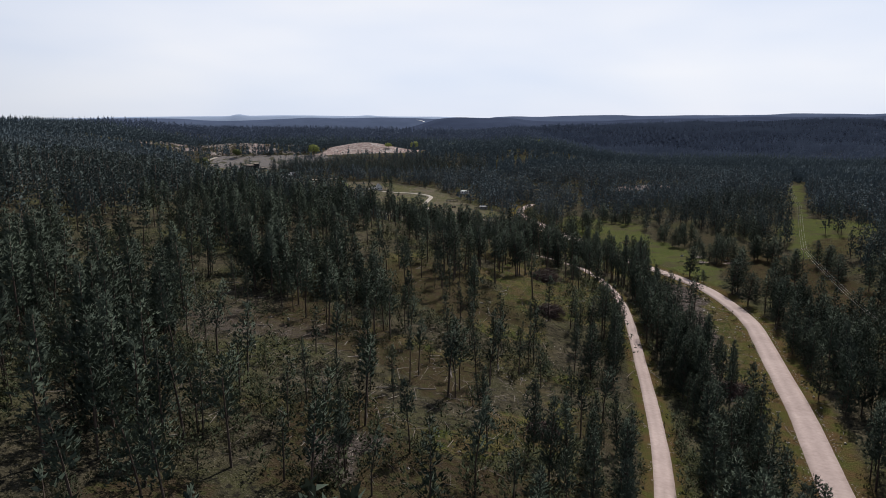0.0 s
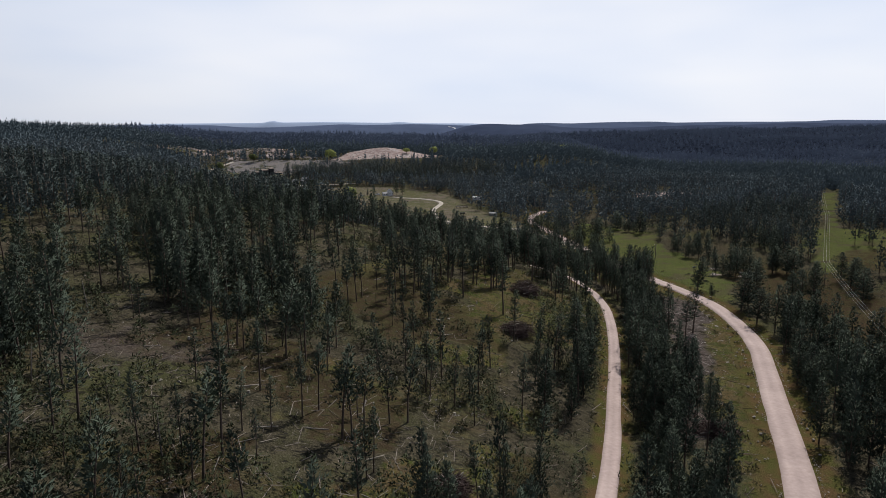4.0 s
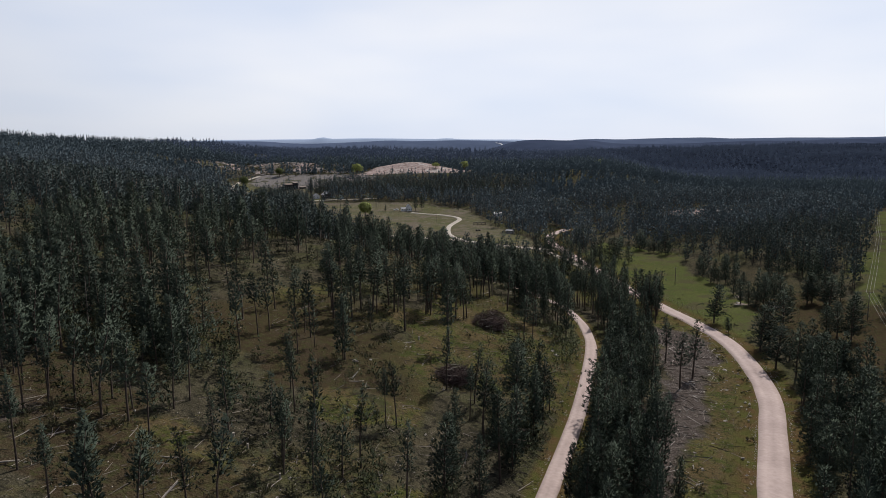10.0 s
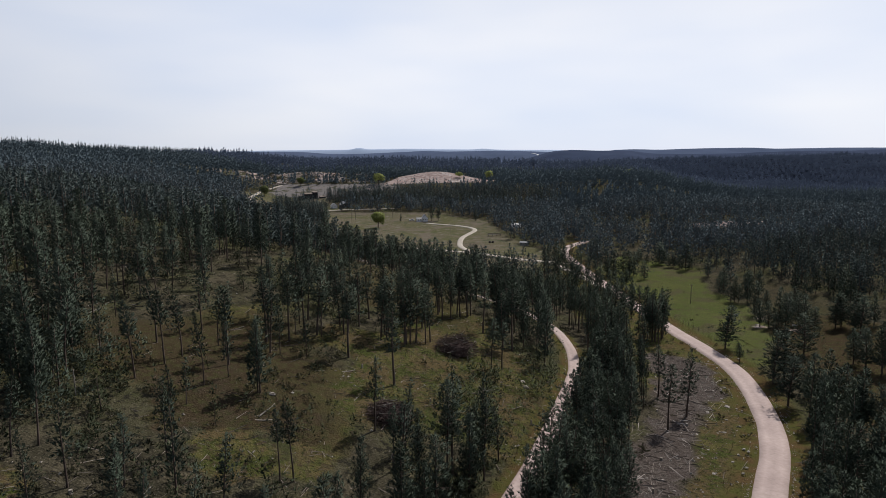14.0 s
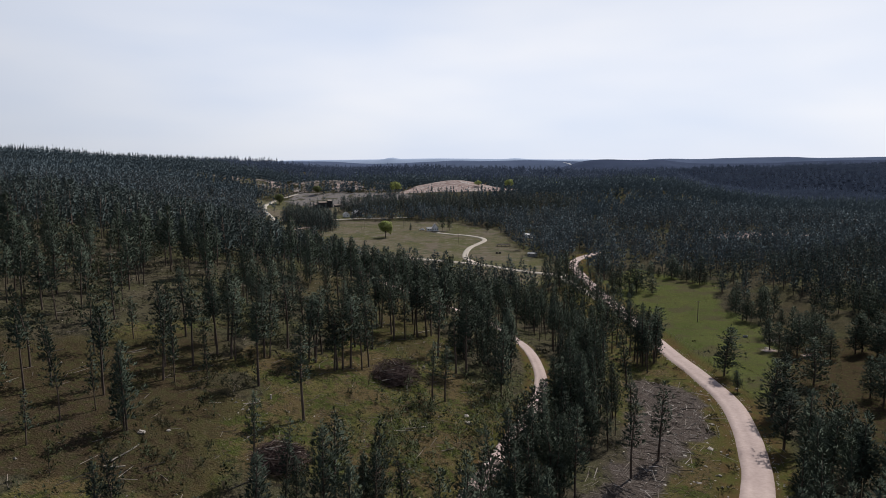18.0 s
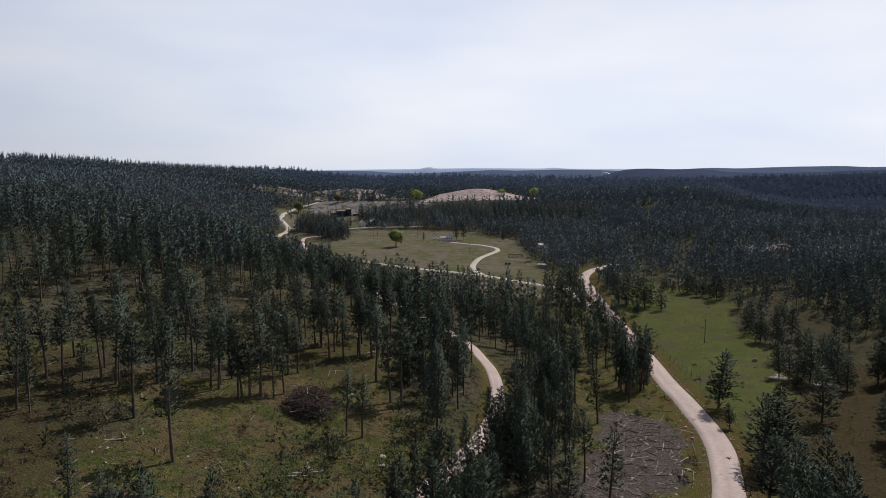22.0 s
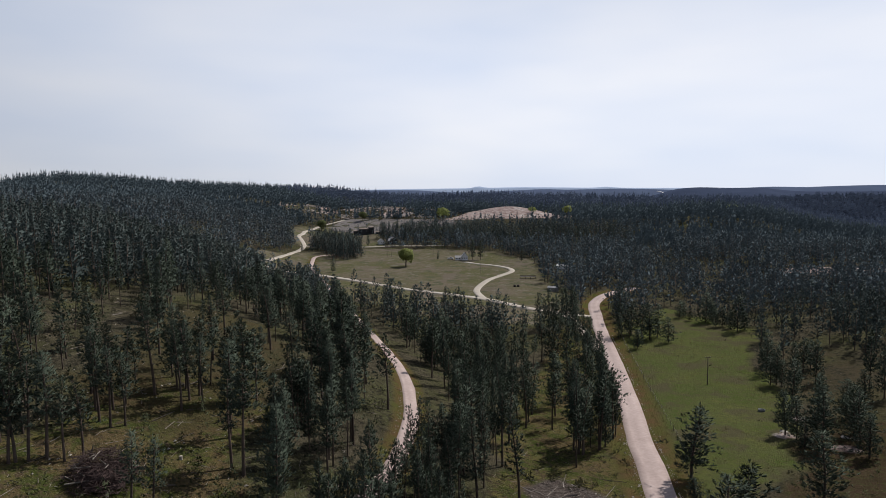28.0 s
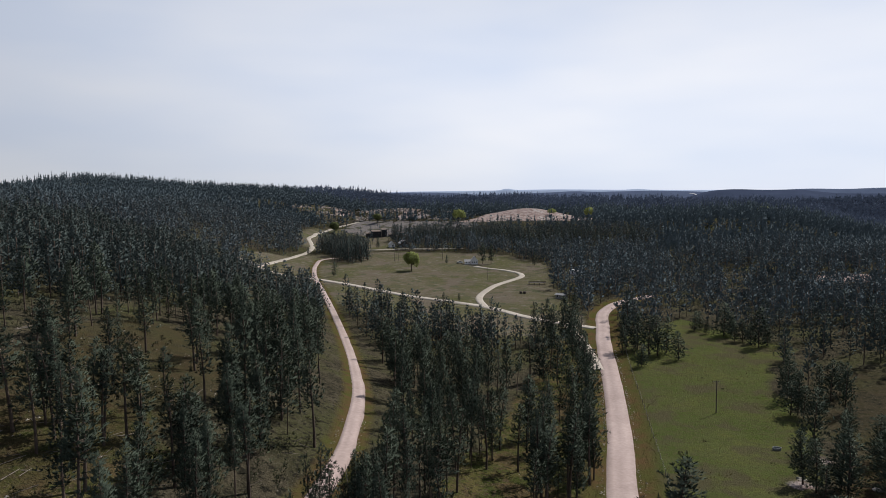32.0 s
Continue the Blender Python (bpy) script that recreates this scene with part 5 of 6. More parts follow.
def place_on_land(ob, x, y, s=1.0, sink=0.0, turn=None, tall=1.0):
    turn = float(rng.uniform(0, 6.28)) if turn is None else turn
    ob.matrix_basis = Matrix.LocRotScale((x, y, float(height(x, y)) - sink), Euler((0, 0, turn)), (s, s, s * tall))
    return ob


STONES = [(109, 262, 1.5), (109, 268, 0.9), (112, 278, 1.0), (103, 256, 0.9), (104, 243, 1.1), (110, 280, 0.8), (58, 243, 1.6), (57, 246, 1.0), (143, 362, 1.8), (156, 360, 2.0), (158, 358, 1.4), (11, 202, 1.4), (14, 205, 0.8), (123, 309, 0.9)]
for x, y, s in STONES:
    place_on_land(tagged(new("boulder", ROCKS[int(rng.integers(0, 4))]), label="pale weathered boulder lying in the grass", category="rock", group="boulders"), x, y, s, 0.05)
x, y = strewn(1500, 66, 125, 130, 320, lambda x, y: np.clip(0.35 * inside(x, y, STRIP, 2) + 0.8 * (np.abs(away(x, y, ROAD) - 5.2) < 1.2) * (x < curve(y, [130, 300], [96, 116])), 0, 1))
for i in range(min(len(x), 130)):
    place_on_land(tagged(new("stone", ROCKS[int(rng.integers(0, 4))]), label="small pale stone beside the gravel road", category="rock", group="stones by the road"), float(x[i]), float(y[i]), float(rng.uniform(0.25, 0.75)), 0.03)

PEBBLES = []
for k in range(4):
    r = np.random.default_rng(860 + k)
    v = np.array([[1, 0, 0], [0, 1, 0], [-1, 0, 0], [0, -1, 0], [0, 0, 0.7], [0, 0, -0.5]]) * r.uniform(0.6, 1.2, (6, 1)) + r.normal(size=(6, 3)) * 0.12
    PEBBLES.append((v, np.array([[0, 1, 4], [1, 2, 4], [2, 3, 4], [3, 0, 4], [1, 0, 5], [2, 1, 5], [3, 2, 5], [0, 3, 5]])))
rows = []
for pts, edge, per in ((ROAD, 3.35, 9), (LANE, 1.95, 5)):
    line = line_points(pts, 1.5)
    line = line[(line[:, 1] > 105) & (line[:, 1] < (470 if pts is ROAD else 345))]
    way = np.gradient(line, axis=0)
    way /= np.hypot(*way.T)[:, None]
    i = rng.integers(0, len(line), len(line) * per)
    off = (edge + np.abs(rng.normal(size=len(i))) * 0.45) * rng.choice([-1, 1], len(i))
    rows.append(line[i] + np.stack([way[i, 1], -way[i, 0]], 1) * off[:, None] + way[i] * rng.uniform(-0.8, 0.8, (len(i), 1)))
x, y = np.concatenate(rows).T
keep = value_noise(x, y, 6, 57) > -0.25
x, y = x[keep], y[keep]
stuff("verge_pebbles", PEBBLES, x, y, 0.07 + 0.17 * rng.random(len(x)) ** 2.5, mat("verge_stone", (0.24, 0.21, 0.185), 0.95, 0.3, 4.0, second=(0.42, 0.37, 0.33), attr="tint"), "pale pebbles along the edges of the gravel road", "pebbles")

RUBBLE_SHAPES = []
for me in ROCKS[:2]:
    v = np.array([q.co[:] for q in me.vertices])
    RUBBLE_SHAPES.append((v, np.array([q.vertices[:] for q in me.polygons])))
x, y = strewn(4200, -430, -180, 905, 1090, lambda x, y: np.maximum(0.5 * inside(x, y, RUBBLE, 15), 0.8 * inside(x, y, OUTCROP, 10)) * np.clip(0.1 + 1.8 * value_noise(x, y, 17, 65), 0, 1))
stuff("outcrop_rocks", RUBBLE_SHAPES, x, y, rng.uniform(1.0, 4.0, len(x)), mat("outcrop_stone", (0.17, 0.145, 0.132), 0.95, 0.3, 0.6, 0.1, second=(0.36, 0.315, 0.29), attr="tint", gloss=0.05), "pale broken outcrop rocks below the far ridge", "rocks")

# Fallen logs and stumps.


def log_mesh(seed, length, r):
    q = np.random.default_rng(seed)
    us = np.linspace(0, 1, 6)
    path = np.stack([(us - 0.5) * length, 0.12 * np.sin(us * 3 + seed), r + 0 * us + 0.05 * np.cos(us * 5)], 1)
    w = [tube(path, r * (1 - 0.4 * us), 7)]
    for _ in range(5):
        a = path[int(q.integers(1, 5))]
        w.append(twig(a, a + q.normal(size=3) * [0.2, 0.5, 0.3] + [0, 0, 0.3], 0.03))
    v, f = joined(w)
    return mesh_of("log", v, f, M_PALEWOOD, True)


LOGS = [log_mesh(i, a, r) for i, (a, r) in enumerate([(6.0, 0.16), (4.5, 0.13), (7.5, 0.18), (3.2, 0.15)])]
GREY_LOGS = [me.copy() for me in LOGS]
for me in GREY_LOGS:
    me.materials[0] = M_DEAD
FALLEN = [(-13, 122, 0.1, 0), (-4, 148, 0.05, 1), (-58, 172, 0.1, 2), (-59, 163, 0.2, 1), (48, 232, 0.45, 2), (35, 291, 1.0, 0), (11, 259, 0.3, 1), (20, 222, 0.7, 3), (47, 230, 0.3, 0), (14, 192, 0.3, 3), (-60, 109, 1.3, 1), (-66, 120, 1.2, 0), (-20, 135, 0.3, 0), (5, 120, 0.6, 1)]
for x, y, turn, k in FALLEN:
    place_on_land(tagged(new("fallen_log", LOGS[k]), label="pale bleached log lying on the slope", category="log", group="fallen logs"), x, y, 1.0, 0.02, turn)
x, y = strewn(330, -100, 60, 85, 320, lambda x, y: 0.25 + 0.3 * inside(x, y, CUTOVER, 10))
for i in range(min(len(x), 45)):
    place_on_land(tagged(new("fallen_log", GREY_LOGS[int(rng.integers(0, 4))]), label="weathered grey log lying among the pines", category="log", group="fallen logs"), float(x[i]), float(y[i]), float(rng.uniform(0.5, 0.9)), 0.02)


def stump_mesh(r, h):
    v, f = tube([[0, 0, -0.3], [0, 0, h * 0.3], [0, 0, h]], [r * 1.5, r * 1.05, r], 8)
    return mesh_of("stump", v, f, M_PALEWOOD, False)


STUMPS = [stump_mesh(0.18, 0.35), stump_mesh(0.24, 0.45), stump_mesh(0.14, 0.7)]
x, y = strewn(500, -90, 115, 90, 310, lambda x, y: 0.25 * inside(x, y, CUTOVER, 10) + 0.25 * inside(x, y, GLADE, 5) + 0.4 * inside(x, y, SLASH, 3))
for i in range(min(len(x), 90)):
    place_on_land(tagged(new("stump", STUMPS[int(rng.integers(0, 3))]), label="sawn pale pine stump on the logged slope", category="stump", group="stumps"), float(x[i]), float(y[i]), float(rng.uniform(0.8, 1.3)))


def slash_pile(x, y, rx, ry, high, seed, label):
    """A heap of cut branches and tops, with stouter stems stuck in it."""
    r = np.random.default_rng(seed)
    ob = tagged(new("slash_pile"), label=label, category="brush pile", group="slash piles")
    pieces = []
    for _ in range(1100):
        a, q = r.uniform(0, 6.28), math.sqrt(r.random())
        c = np.array([math.cos(a) * q * rx, math.sin(a) * q * ry, high * max(0, 1 - q**3) * r.uniform(0.35, 1.05) + 0.08])
        d = r.normal(size=3) * [1, 1, 0.38]
        d = d / np.linalg.norm(d) * r.uniform(0.5, 1.5)
        if c[2] - abs(d[2]) < 0:
            d[2] *= 0.2
        pieces.append(tube([c - d, c + d], [r.uniform(0.03, 0.07), 0.02], 3))
    v, f = joined(pieces)
    core = bmesh.new()
    bmesh.ops.create_icosphere(core, subdivisions=3, radius=1.0)
    for w in core.verts:
        k = 0.66 + 0.25 * noise.noise(w.co * 2.3 + Vector((seed, 0, 0)))
        w.co = Vector((w.co.x * rx * k, w.co.y * ry * k, max(-0.2, w.co.z * high * k * 0.9)))
    part("mound", core, M_SLASH, ob)
    part("brush", mesh_of("brush", v, f, M_SLASH, False, [("tint", r.uniform(-0.3, 0.3, len(v)))]), None, ob, "tangled dark reddish-brown cut branches")
    for i in range(14):
        a, q = r.uniform(0, 6.28), r.uniform(0.2, 0.9)
        c = np.array([math.cos(a) * q * rx, math.sin(a) * q * ry, high * (1 - q**2) + 0.1])
        d = r.normal(size=3) * [1, 1, 0.3]
        d = d / np.linalg.norm(d) * r.uniform(0.8, 1.7)
        lv, lf = tube([c - d, c, c + d], [0.10, 0.085, 0.06], 6)
        part("stem", mesh_of("stem", lv, lf, M_DEAD, True), None, ob)
    ob.matrix_basis = pose(x, y, float(height(x, y)) - 0.1)
    return ob


slash_pile(39, 252, 6.2, 5.2, 4.7, 1, "large round heap of dark cut branches in a glade")
slash_pile(33, 207.5, 5.4, 4.4, 3.4, 2, "loose heap of dark cut branches beside young pines")
slash_pile(74, 164, 5.2, 3.8, 2.6, 3, "low heap of brown cut branches by the gravel road")
slash_pile(17, 117, 3.4, 2.8, 1.9, 4, "heap of reddish-brown cut branches on the grass")

# ---- poles, wires and fence ----


def rod(a, b, r, sides=6, r2=None):
    return tube([a, b], [r, r if r2 is None else r2], sides)


def utility_pole(x, y, h, turn, label, arm=2.4):
    """A wooden pole with a crossarm, two braces and three insulators."""
    ob = tagged(new("utility_pole"), label=label, category="utility pole", group="utility poles")
    part("pole", mesh_of("pole", *tube([[0, 0, -0.8], [0, 0, h * 0.5], [0, 0, h]], [0.17, 0.15, 0.11], 8), M_POLE, True), None, ob)
    bm = bmesh.new()
    bmesh.ops.create_cube(bm, size=1)
    bmesh.ops.scale(bm, vec=(arm, 0.11, 0.14), verts=bm.verts)
    bmesh.ops.translate(bm, vec=(0, 0.14, h - 0.45), verts=bm.verts)
    cross = part("crossarm", bm, M_POLE, ob)
    for sx in (-1, 1):
        part("brace", mesh_of("brace", *rod([0, 0.14, h - 1.25], [sx * arm * 0.3, 0.14, h - 0.5], 0.025, 4), M_POLE), None, ob)
    for k in (-0.46, 0.0, 0.46):
        part("insulator", mesh_of("insulator", *tube([[k * arm, 0.14, h - 0.40], [k * arm, 0.14, h - 0.30], [k * arm, 0.14, h - 0.20]], [0.03, 0.06, 0.03], 6), M_WHITE), None, cross)
    ob.matrix_basis = pose(x, y, float(height(x, y)), 0, 0, turn)
    return ob


def wires_between(name, a, b, ha, hb, turn, arm, sag, label):
    ob = tagged(new(name), label=label, category="power line")
    ca, sa = math.cos(radians(turn)), math.sin(radians(turn))
    for k in (-0.46, 0.0, 0.46):
        us = np.linspace(0, 1, 22)
        ax, ay, az = a[0] + k * arm * ca, a[1] + k * arm * sa, float(height(*a)) + ha - 0.2
        bx, by, bz = b[0] + k * arm * ca, b[1] + k * arm * sa, float(height(*b)) + hb - 0.2
        p = np.stack([ax + (bx - ax) * us, ay + (by - ay) * us, az + (bz - az) * us - sag * 4 * us * (1 - us)], 1)
        part("wire", mesh_of("wire", *tube(p, np.full(22, 0.026), 4), M_WIRE, True), None, ob)
    return ob


LINE_POLES = [(119, 156, 11), (176, 319.5, 10.8), (236, 437, 11), (290, 552, 11)]
TURN = math.degrees(math.atan2(437 - 319.5, 236 - 176)) - 90
for x, y, h in LINE_POLES:
    utility_pole(x, y, h, TURN, "weathered wooden power pole in the cleared corridor")
for (ax, ay, ah), (bx, by, bh) in zip(LINE_POLES, LINE_POLES[1:]):
    wires_between("power_wires", (ax, ay), (bx, by), ah, bh, TURN, 2.4, 2.2, "three thin wires strung between wooden power poles")
utility_pole(125.4, 406, 9.2, 25, "tall weathered utility pole with a crossarm in the green meadow", 1.9)
utility_pole(70, 489, 9.5, 25, "weathered utility pole with a crossarm beside the road junction", 1.9)
utility_pole(-137, 709, 9.5, 0, "wooden pole of a pair in the pale hay meadow", 1.2)
utility_pole(-133.5, 710, 9.5, 0, "wooden pole of a pair in the pale hay meadow", 1.2)
utility_pole(-100.5, 727, 9.0, 0, "thin wooden pole in the pale hay meadow", 1.2)
utility_pole(-28, 640, 8.0, 30, "thin wooden pole beside the curving drive", 1.2)


def road_fence():
    """Posts and three strands of wire between the broad road and the meadow."""
    line = line_points([(121, 334), (118.3, 348.5), (112.5, 376), (105.5, 408), (96, 448), (89, 480)], 1.0)
    ob = tagged(new("wire_fence"), label="old wire fence of grey posts along the meadow", category="fence")
    v, f = tube([[0, 0, -0.3], [0, 0, 0.7], [0, 0, 1.35]], [0.08, 0.07, 0.06], 6)
    post = mesh_of("post", v, f, M_DEAD, True)
    posts = line[::5]
    for i, (x, y) in enumerate(posts):
        part("post", post, None, ob, place=pose(x, y, float(height(x, y)), rng.normal() * 3, rng.normal() * 3, 0))
    for lift in (0.5, 0.85, 1.2):
        p = np.column_stack([posts, height(posts[:, 0], posts[:, 1]) + lift])
        part("wire", mesh_of("wire", *tube(p, np.full(len(p), 0.006), 3), M_WIRE), None, ob)
    return ob


road_fence()


def trough():
    """An oval stock tank: wall, rim and water."""
    ob = tagged(new("stock_tank"), label="low round grey stock tank standing in the meadow", category="water trough")
    a = np.linspace(0, 6.283, 25)[:-1]

    def ring(r, z):
        return [(0.95 * r * math.cos(t), 0.65 * r * math.sin(t), z) for t in a]

    def band(rows, name, material):
        v = np.array([p for row in rows for p in row])
        n = len(a)
        j = np.arange(n)
        f = np.concatenate([np.stack([k * n + j, k * n + (j + 1) % n, (k + 1) * n + (j + 1) % n, (k + 1) * n + j], 1) for k in range(len(rows) - 1)])
        return part(name, mesh_of(name, v, f, material, True), None, ob)

    band([ring(1.0, -0.1), ring(1.02, 0.3), ring(1.0, 0.62), ring(0.95, 0.62), ring(0.95, 0.1)], "wall", M_TANK)
    band([ring(1.0, 0.60), ring(1.05, 0.62), ring(1.05, 0.67), ring(0.94, 0.67), ring(0.94, 0.60)], "rim", M_TANK)
    part("water", mesh_of("water", np.array(ring(0.95, 0.48)), np.arange(24)[None, :], M_WATER), None, ob)
    ob.matrix_basis = pose(139.3, 380.5, float(height(139.3, 380.5)), 0, 0, 20)


trough()

# ---- leafy trees of the valley ----


def leafy_tree(x, y, h, spread, seed, label, leaves=M_LEAF):
    """A broad-leaved tree: forked trunk, limbs, and a full uneven crown of many leaf clumps."""
    r = np.random.default_rng(seed)
    ob = tagged(new("cottonwood_tree"), label=label, category="leafy tree", group="leafy trees")
    wood = [tube([[0, 0, -0.4], [0.1, 0, h * 0.2], [0.1, 0.15, h * 0.42]], [0.035 * h, 0.028 * h, 0.02 * h], 7)]
    mid = np.array([0.1, 0.1, h * 0.58])
    cs, os_ = [], []
    for k in range(20):
        a, e = k * 2.4 + r.normal() * 0.3, math.asin(-0.75 + 1.7 * (k + 0.5) / 20)
        ln = r.uniform(0.50, 0.80)
        tip = mid + np.array([math.cos(a) * math.cos(e) * spread, math.sin(a) * math.cos(e) * spread, math.sin(e) * h * 0.42]) * ln
        if k % 2:
            root = np.array([0.1, 0.1, h * r.uniform(0.18, 0.42)])
            wood.append(tube([root, (root + tip) / 2 + [0, 0, 0.3], tip], [0.014 * h, 0.008 * h, 0.02], 5))
        lump = r.normal(size=(36, 3))
        lump *= (r.uniform(0.6, 1.05, 36) / np.linalg.norm(lump, axis=1))[:, None]
        cs.append(tip + lump * [spread * 0.34, spread * 0.34, h * 0.13] * r.uniform(0.75, 1.15))
        os_.append(0.6 * lump + 0.6 * (tip - mid) / np.linalg.norm(tip - mid))
    cs, os_ = np.concatenate(cs), np.concatenate(os_)
    os_ /= np.linalg.norm(os_, axis=1)[:, None]
    v, f = joined(wood)
    part("trunk", mesh_of("trunk", v, f, M_BARK, True), None, ob)
    v, f = tufts(cs, os_, 5, 0.070 * h, 0.026 * h, r)
    part("crown", mesh_of("crown", v, f, leaves, True, [("tint", np.repeat(r.uniform(-0.25, 0.25, len(v) // 3), 3))], np.repeat(os_, 15, 0)), None, ob, "spring leaves")
    ob.matrix_basis = pose(x, y, float(height(x, y)))


leafy_tree(-97, 661, 15.5, 6.0, 1, "rounded yellow-green leafy tree alone in the hay meadow")
leafy_tree(-174, 939, 15, 8.5, 2, "broad bright yellow-green tree below the bare hill")
leafy_tree(-37, 1015, 13, 6.5, 3, "bright yellow-green tree at the bare hill's foot")
leafy_tree(-74, 985, 8, 6.0, 4, "yellow-green tree on the bare mine hill")
leafy_tree(-277, 926, 12, 5.5, 5, "dull green leafy tree beside the old mill", M_DULL_LEAF)
leafy_tree(19, 1091, 10, 5.0, 6, "pale yellow-green tree among far pines")
leafy_tree(153, 1041, 14, 7.0, 7, "pale yellow-green tree on the far wooded slope")
leafy_tree(-304, 872, 14, 6.5, 8, "dull green leafy tree beside the mine road", M_DULL_LEAF)
leafy_tree(-235, 790, 8, 4.5, 9, "dull green leafy tree beside the mine track", M_DULL_LEAF)

# ---- buildings ----


def box_bm(sx, sy, sz, at=(0, 0, 0), bevel=0.0):
    bm = bmesh.new()
    bmesh.ops.create_cube(bm, size=1)
    bmesh.ops.scale(bm, vec=(sx, sy, sz), verts=bm.verts)
    if bevel:
        bmesh.ops.bevel(bm, geom=bm.edges[:], offset=bevel, segments=1, affect="EDGES")
    bmesh.ops.translate(bm, vec=(at[0], at[1], at[2] + sz / 2), verts=bm.verts)
    return bm


def gable_walls(w, d, h, rise):
    bm = bmesh.new()
    p = [(-w / 2, 0), (w / 2, 0), (w / 2, h), (0, h + rise), (-w / 2, h)]
    front = [bm.verts.new((a, -d / 2, b)) for a, b in p]
    back = [bm.verts.new((a, d / 2, b)) for a, b in p]
    bm.faces.new(front)
    bm.faces.new(back[::-1])
    for i in range(5):
        j = (i + 1) % 5
        bm.faces.new((front[j], front[i], back[i], back[j]))
    return bm


def gable_roof(w, d, h, rise, over=0.5, thick=0.18):
    bm = bmesh.new()
    k = rise / (w / 2)
    low = h - over * k
    prof = [(-w / 2 - over, low + 0.03), (0, h + rise + 0.03), (w / 2 + over, low + 0.03), (w / 2 + over, low + thick), (0, h + rise + thick + 0.05), (-w / 2 - over, low + thick)]
    a = [bm.verts.new((x, -d / 2 - over, z)) for x, z in prof]
    b = [bm.verts.new((x, d / 2 + over, z)) for x, z in prof]
    for i in range(6):
        j = (i + 1) % 6
        bm.faces.new((a[i], a[j], b[j], b[i]))
    for q in (a, b):
        bm.faces.new((q[0], q[1], q[4], q[5]))
        bm.faces.new((q[1], q[2], q[3], q[4]))
    bmesh.ops.recalc_face_normals(bm, faces=bm.faces[:])
    return bm


def house(name, x, y, turn, w, d, h, rise, wall, roof, label, category="house", windows=3, chimney=True, dz=0.0):
    ob = tagged(new(name), label=label, category=category)
    part("wall", gable_walls(w, d, h, rise), wall, ob)
    r = part("roof", gable_roof(w, d, h, rise), roof, ob)
    if chimney:
        part("chimney", box_bm(0.7, 0.7, 1.8, (w * 0.15, d * 0.2, h + rise * 0.55)), M_RUST, r)
    for i in range(windows):
        cx = (i - (windows - 1) / 2) * w / windows
        win = part("window", box_bm(0.95, 0.1, 1.15, (cx, -d / 2 - 0.03, h * 0.4)), M_WHITE, ob)
        part("pane", box_bm(0.75, 0.1, 0.95, (cx, -d / 2 - 0.06, h * 0.4 + 0.1)), M_GLASS, win)
    for i in range(2):
        cy = (i - 0.5) * d / 2
        win = part("window", box_bm(0.1, 0.95, 1.15, (-w / 2 - 0.03, cy, h * 0.4)), M_WHITE, ob)
        part("pane", box_bm(0.1, 0.75, 0.95, (-w / 2 - 0.06, cy, h * 0.4 + 0.1)), M_GLASS, win)
    part("door", box_bm(0.1, 0.95, 2.05, (w / 2 + 0.03, 0, 0.1)), M_DARKWOOD, ob)
    part("foundation", box_bm(w + 0.2, d + 0.2, 0.9, (0, 0, -0.85)), M_ROCK, ob)
    ob.matrix_basis = pose(x, y, float(height(x, y)) + 0.05 + dz, 0, 0, turn)
    return ob


house("farmhouse", -64.5, 709, 24, 5.2, 6.4, 3.0, 3.2, M_WHITE, M_GREYROOF, "white gabled farmhouse with a pale grey metal roof")
house("farmhouse_wing", -69.5, 707, 114, 3.6, 4.6, 2.3, 1.2, M_WHITE, M_GREYROOF, "low white house wing with a pale metal roof", windows=2, chimney=False)
house("white_shed", 25, 677, 80, 3.6, 8.0, 2.6, 0.7, M_WHITE, M_WHITE, "long low white shed among pines", "shed", 2, False)
house("cabin", -174, 797, 40, 8.0, 11.0, 3.6, 3.0, M_DARKWOOD, M_GREYROOF, "dark timber cabin with a pale metal roof", windows=2)
house("cabin_porch", -184, 791, 40, 5.5, 6.5, 3.0, 2.4, M_WHITE, M_GREYROOF, "small pale gabled cabin beside the larger one", windows=1, chimney=False)
house("tank_shed", 38, 583, 70, 3.0, 6.0, 2.2, 0.6, M_TANK, M_GREYROOF, "low grey metal shed under the pines by the crossing", "shed", 1, False)
house("far_house", 300, 950, 20, 7.0, 9.0, 4.0, 2.4, M_WHITE, M_WHITE, "small white house far off among dark pines", windows=2, chimney=False)
house("hillside_barn", -240, 957, 20, 6.0, 12.0, 3.2, 1.6, M_RUST, M_GREYROOF, "grey roofed shed on the mine terrace", "shed", 2, False)
house("roadside_shed", -228, 770, 30, 4.0, 9.0, 2.6, 1.0, M_RUST, M_GREYROOF, "long low roofed shed beside the mill track", "shed", 2, False)


M_MILL = mat("black_weathered_boards", (0.022, 0.022, 0.025), 0.9, 0.3, 2.0, second=(0.05, 0.05, 0.055))


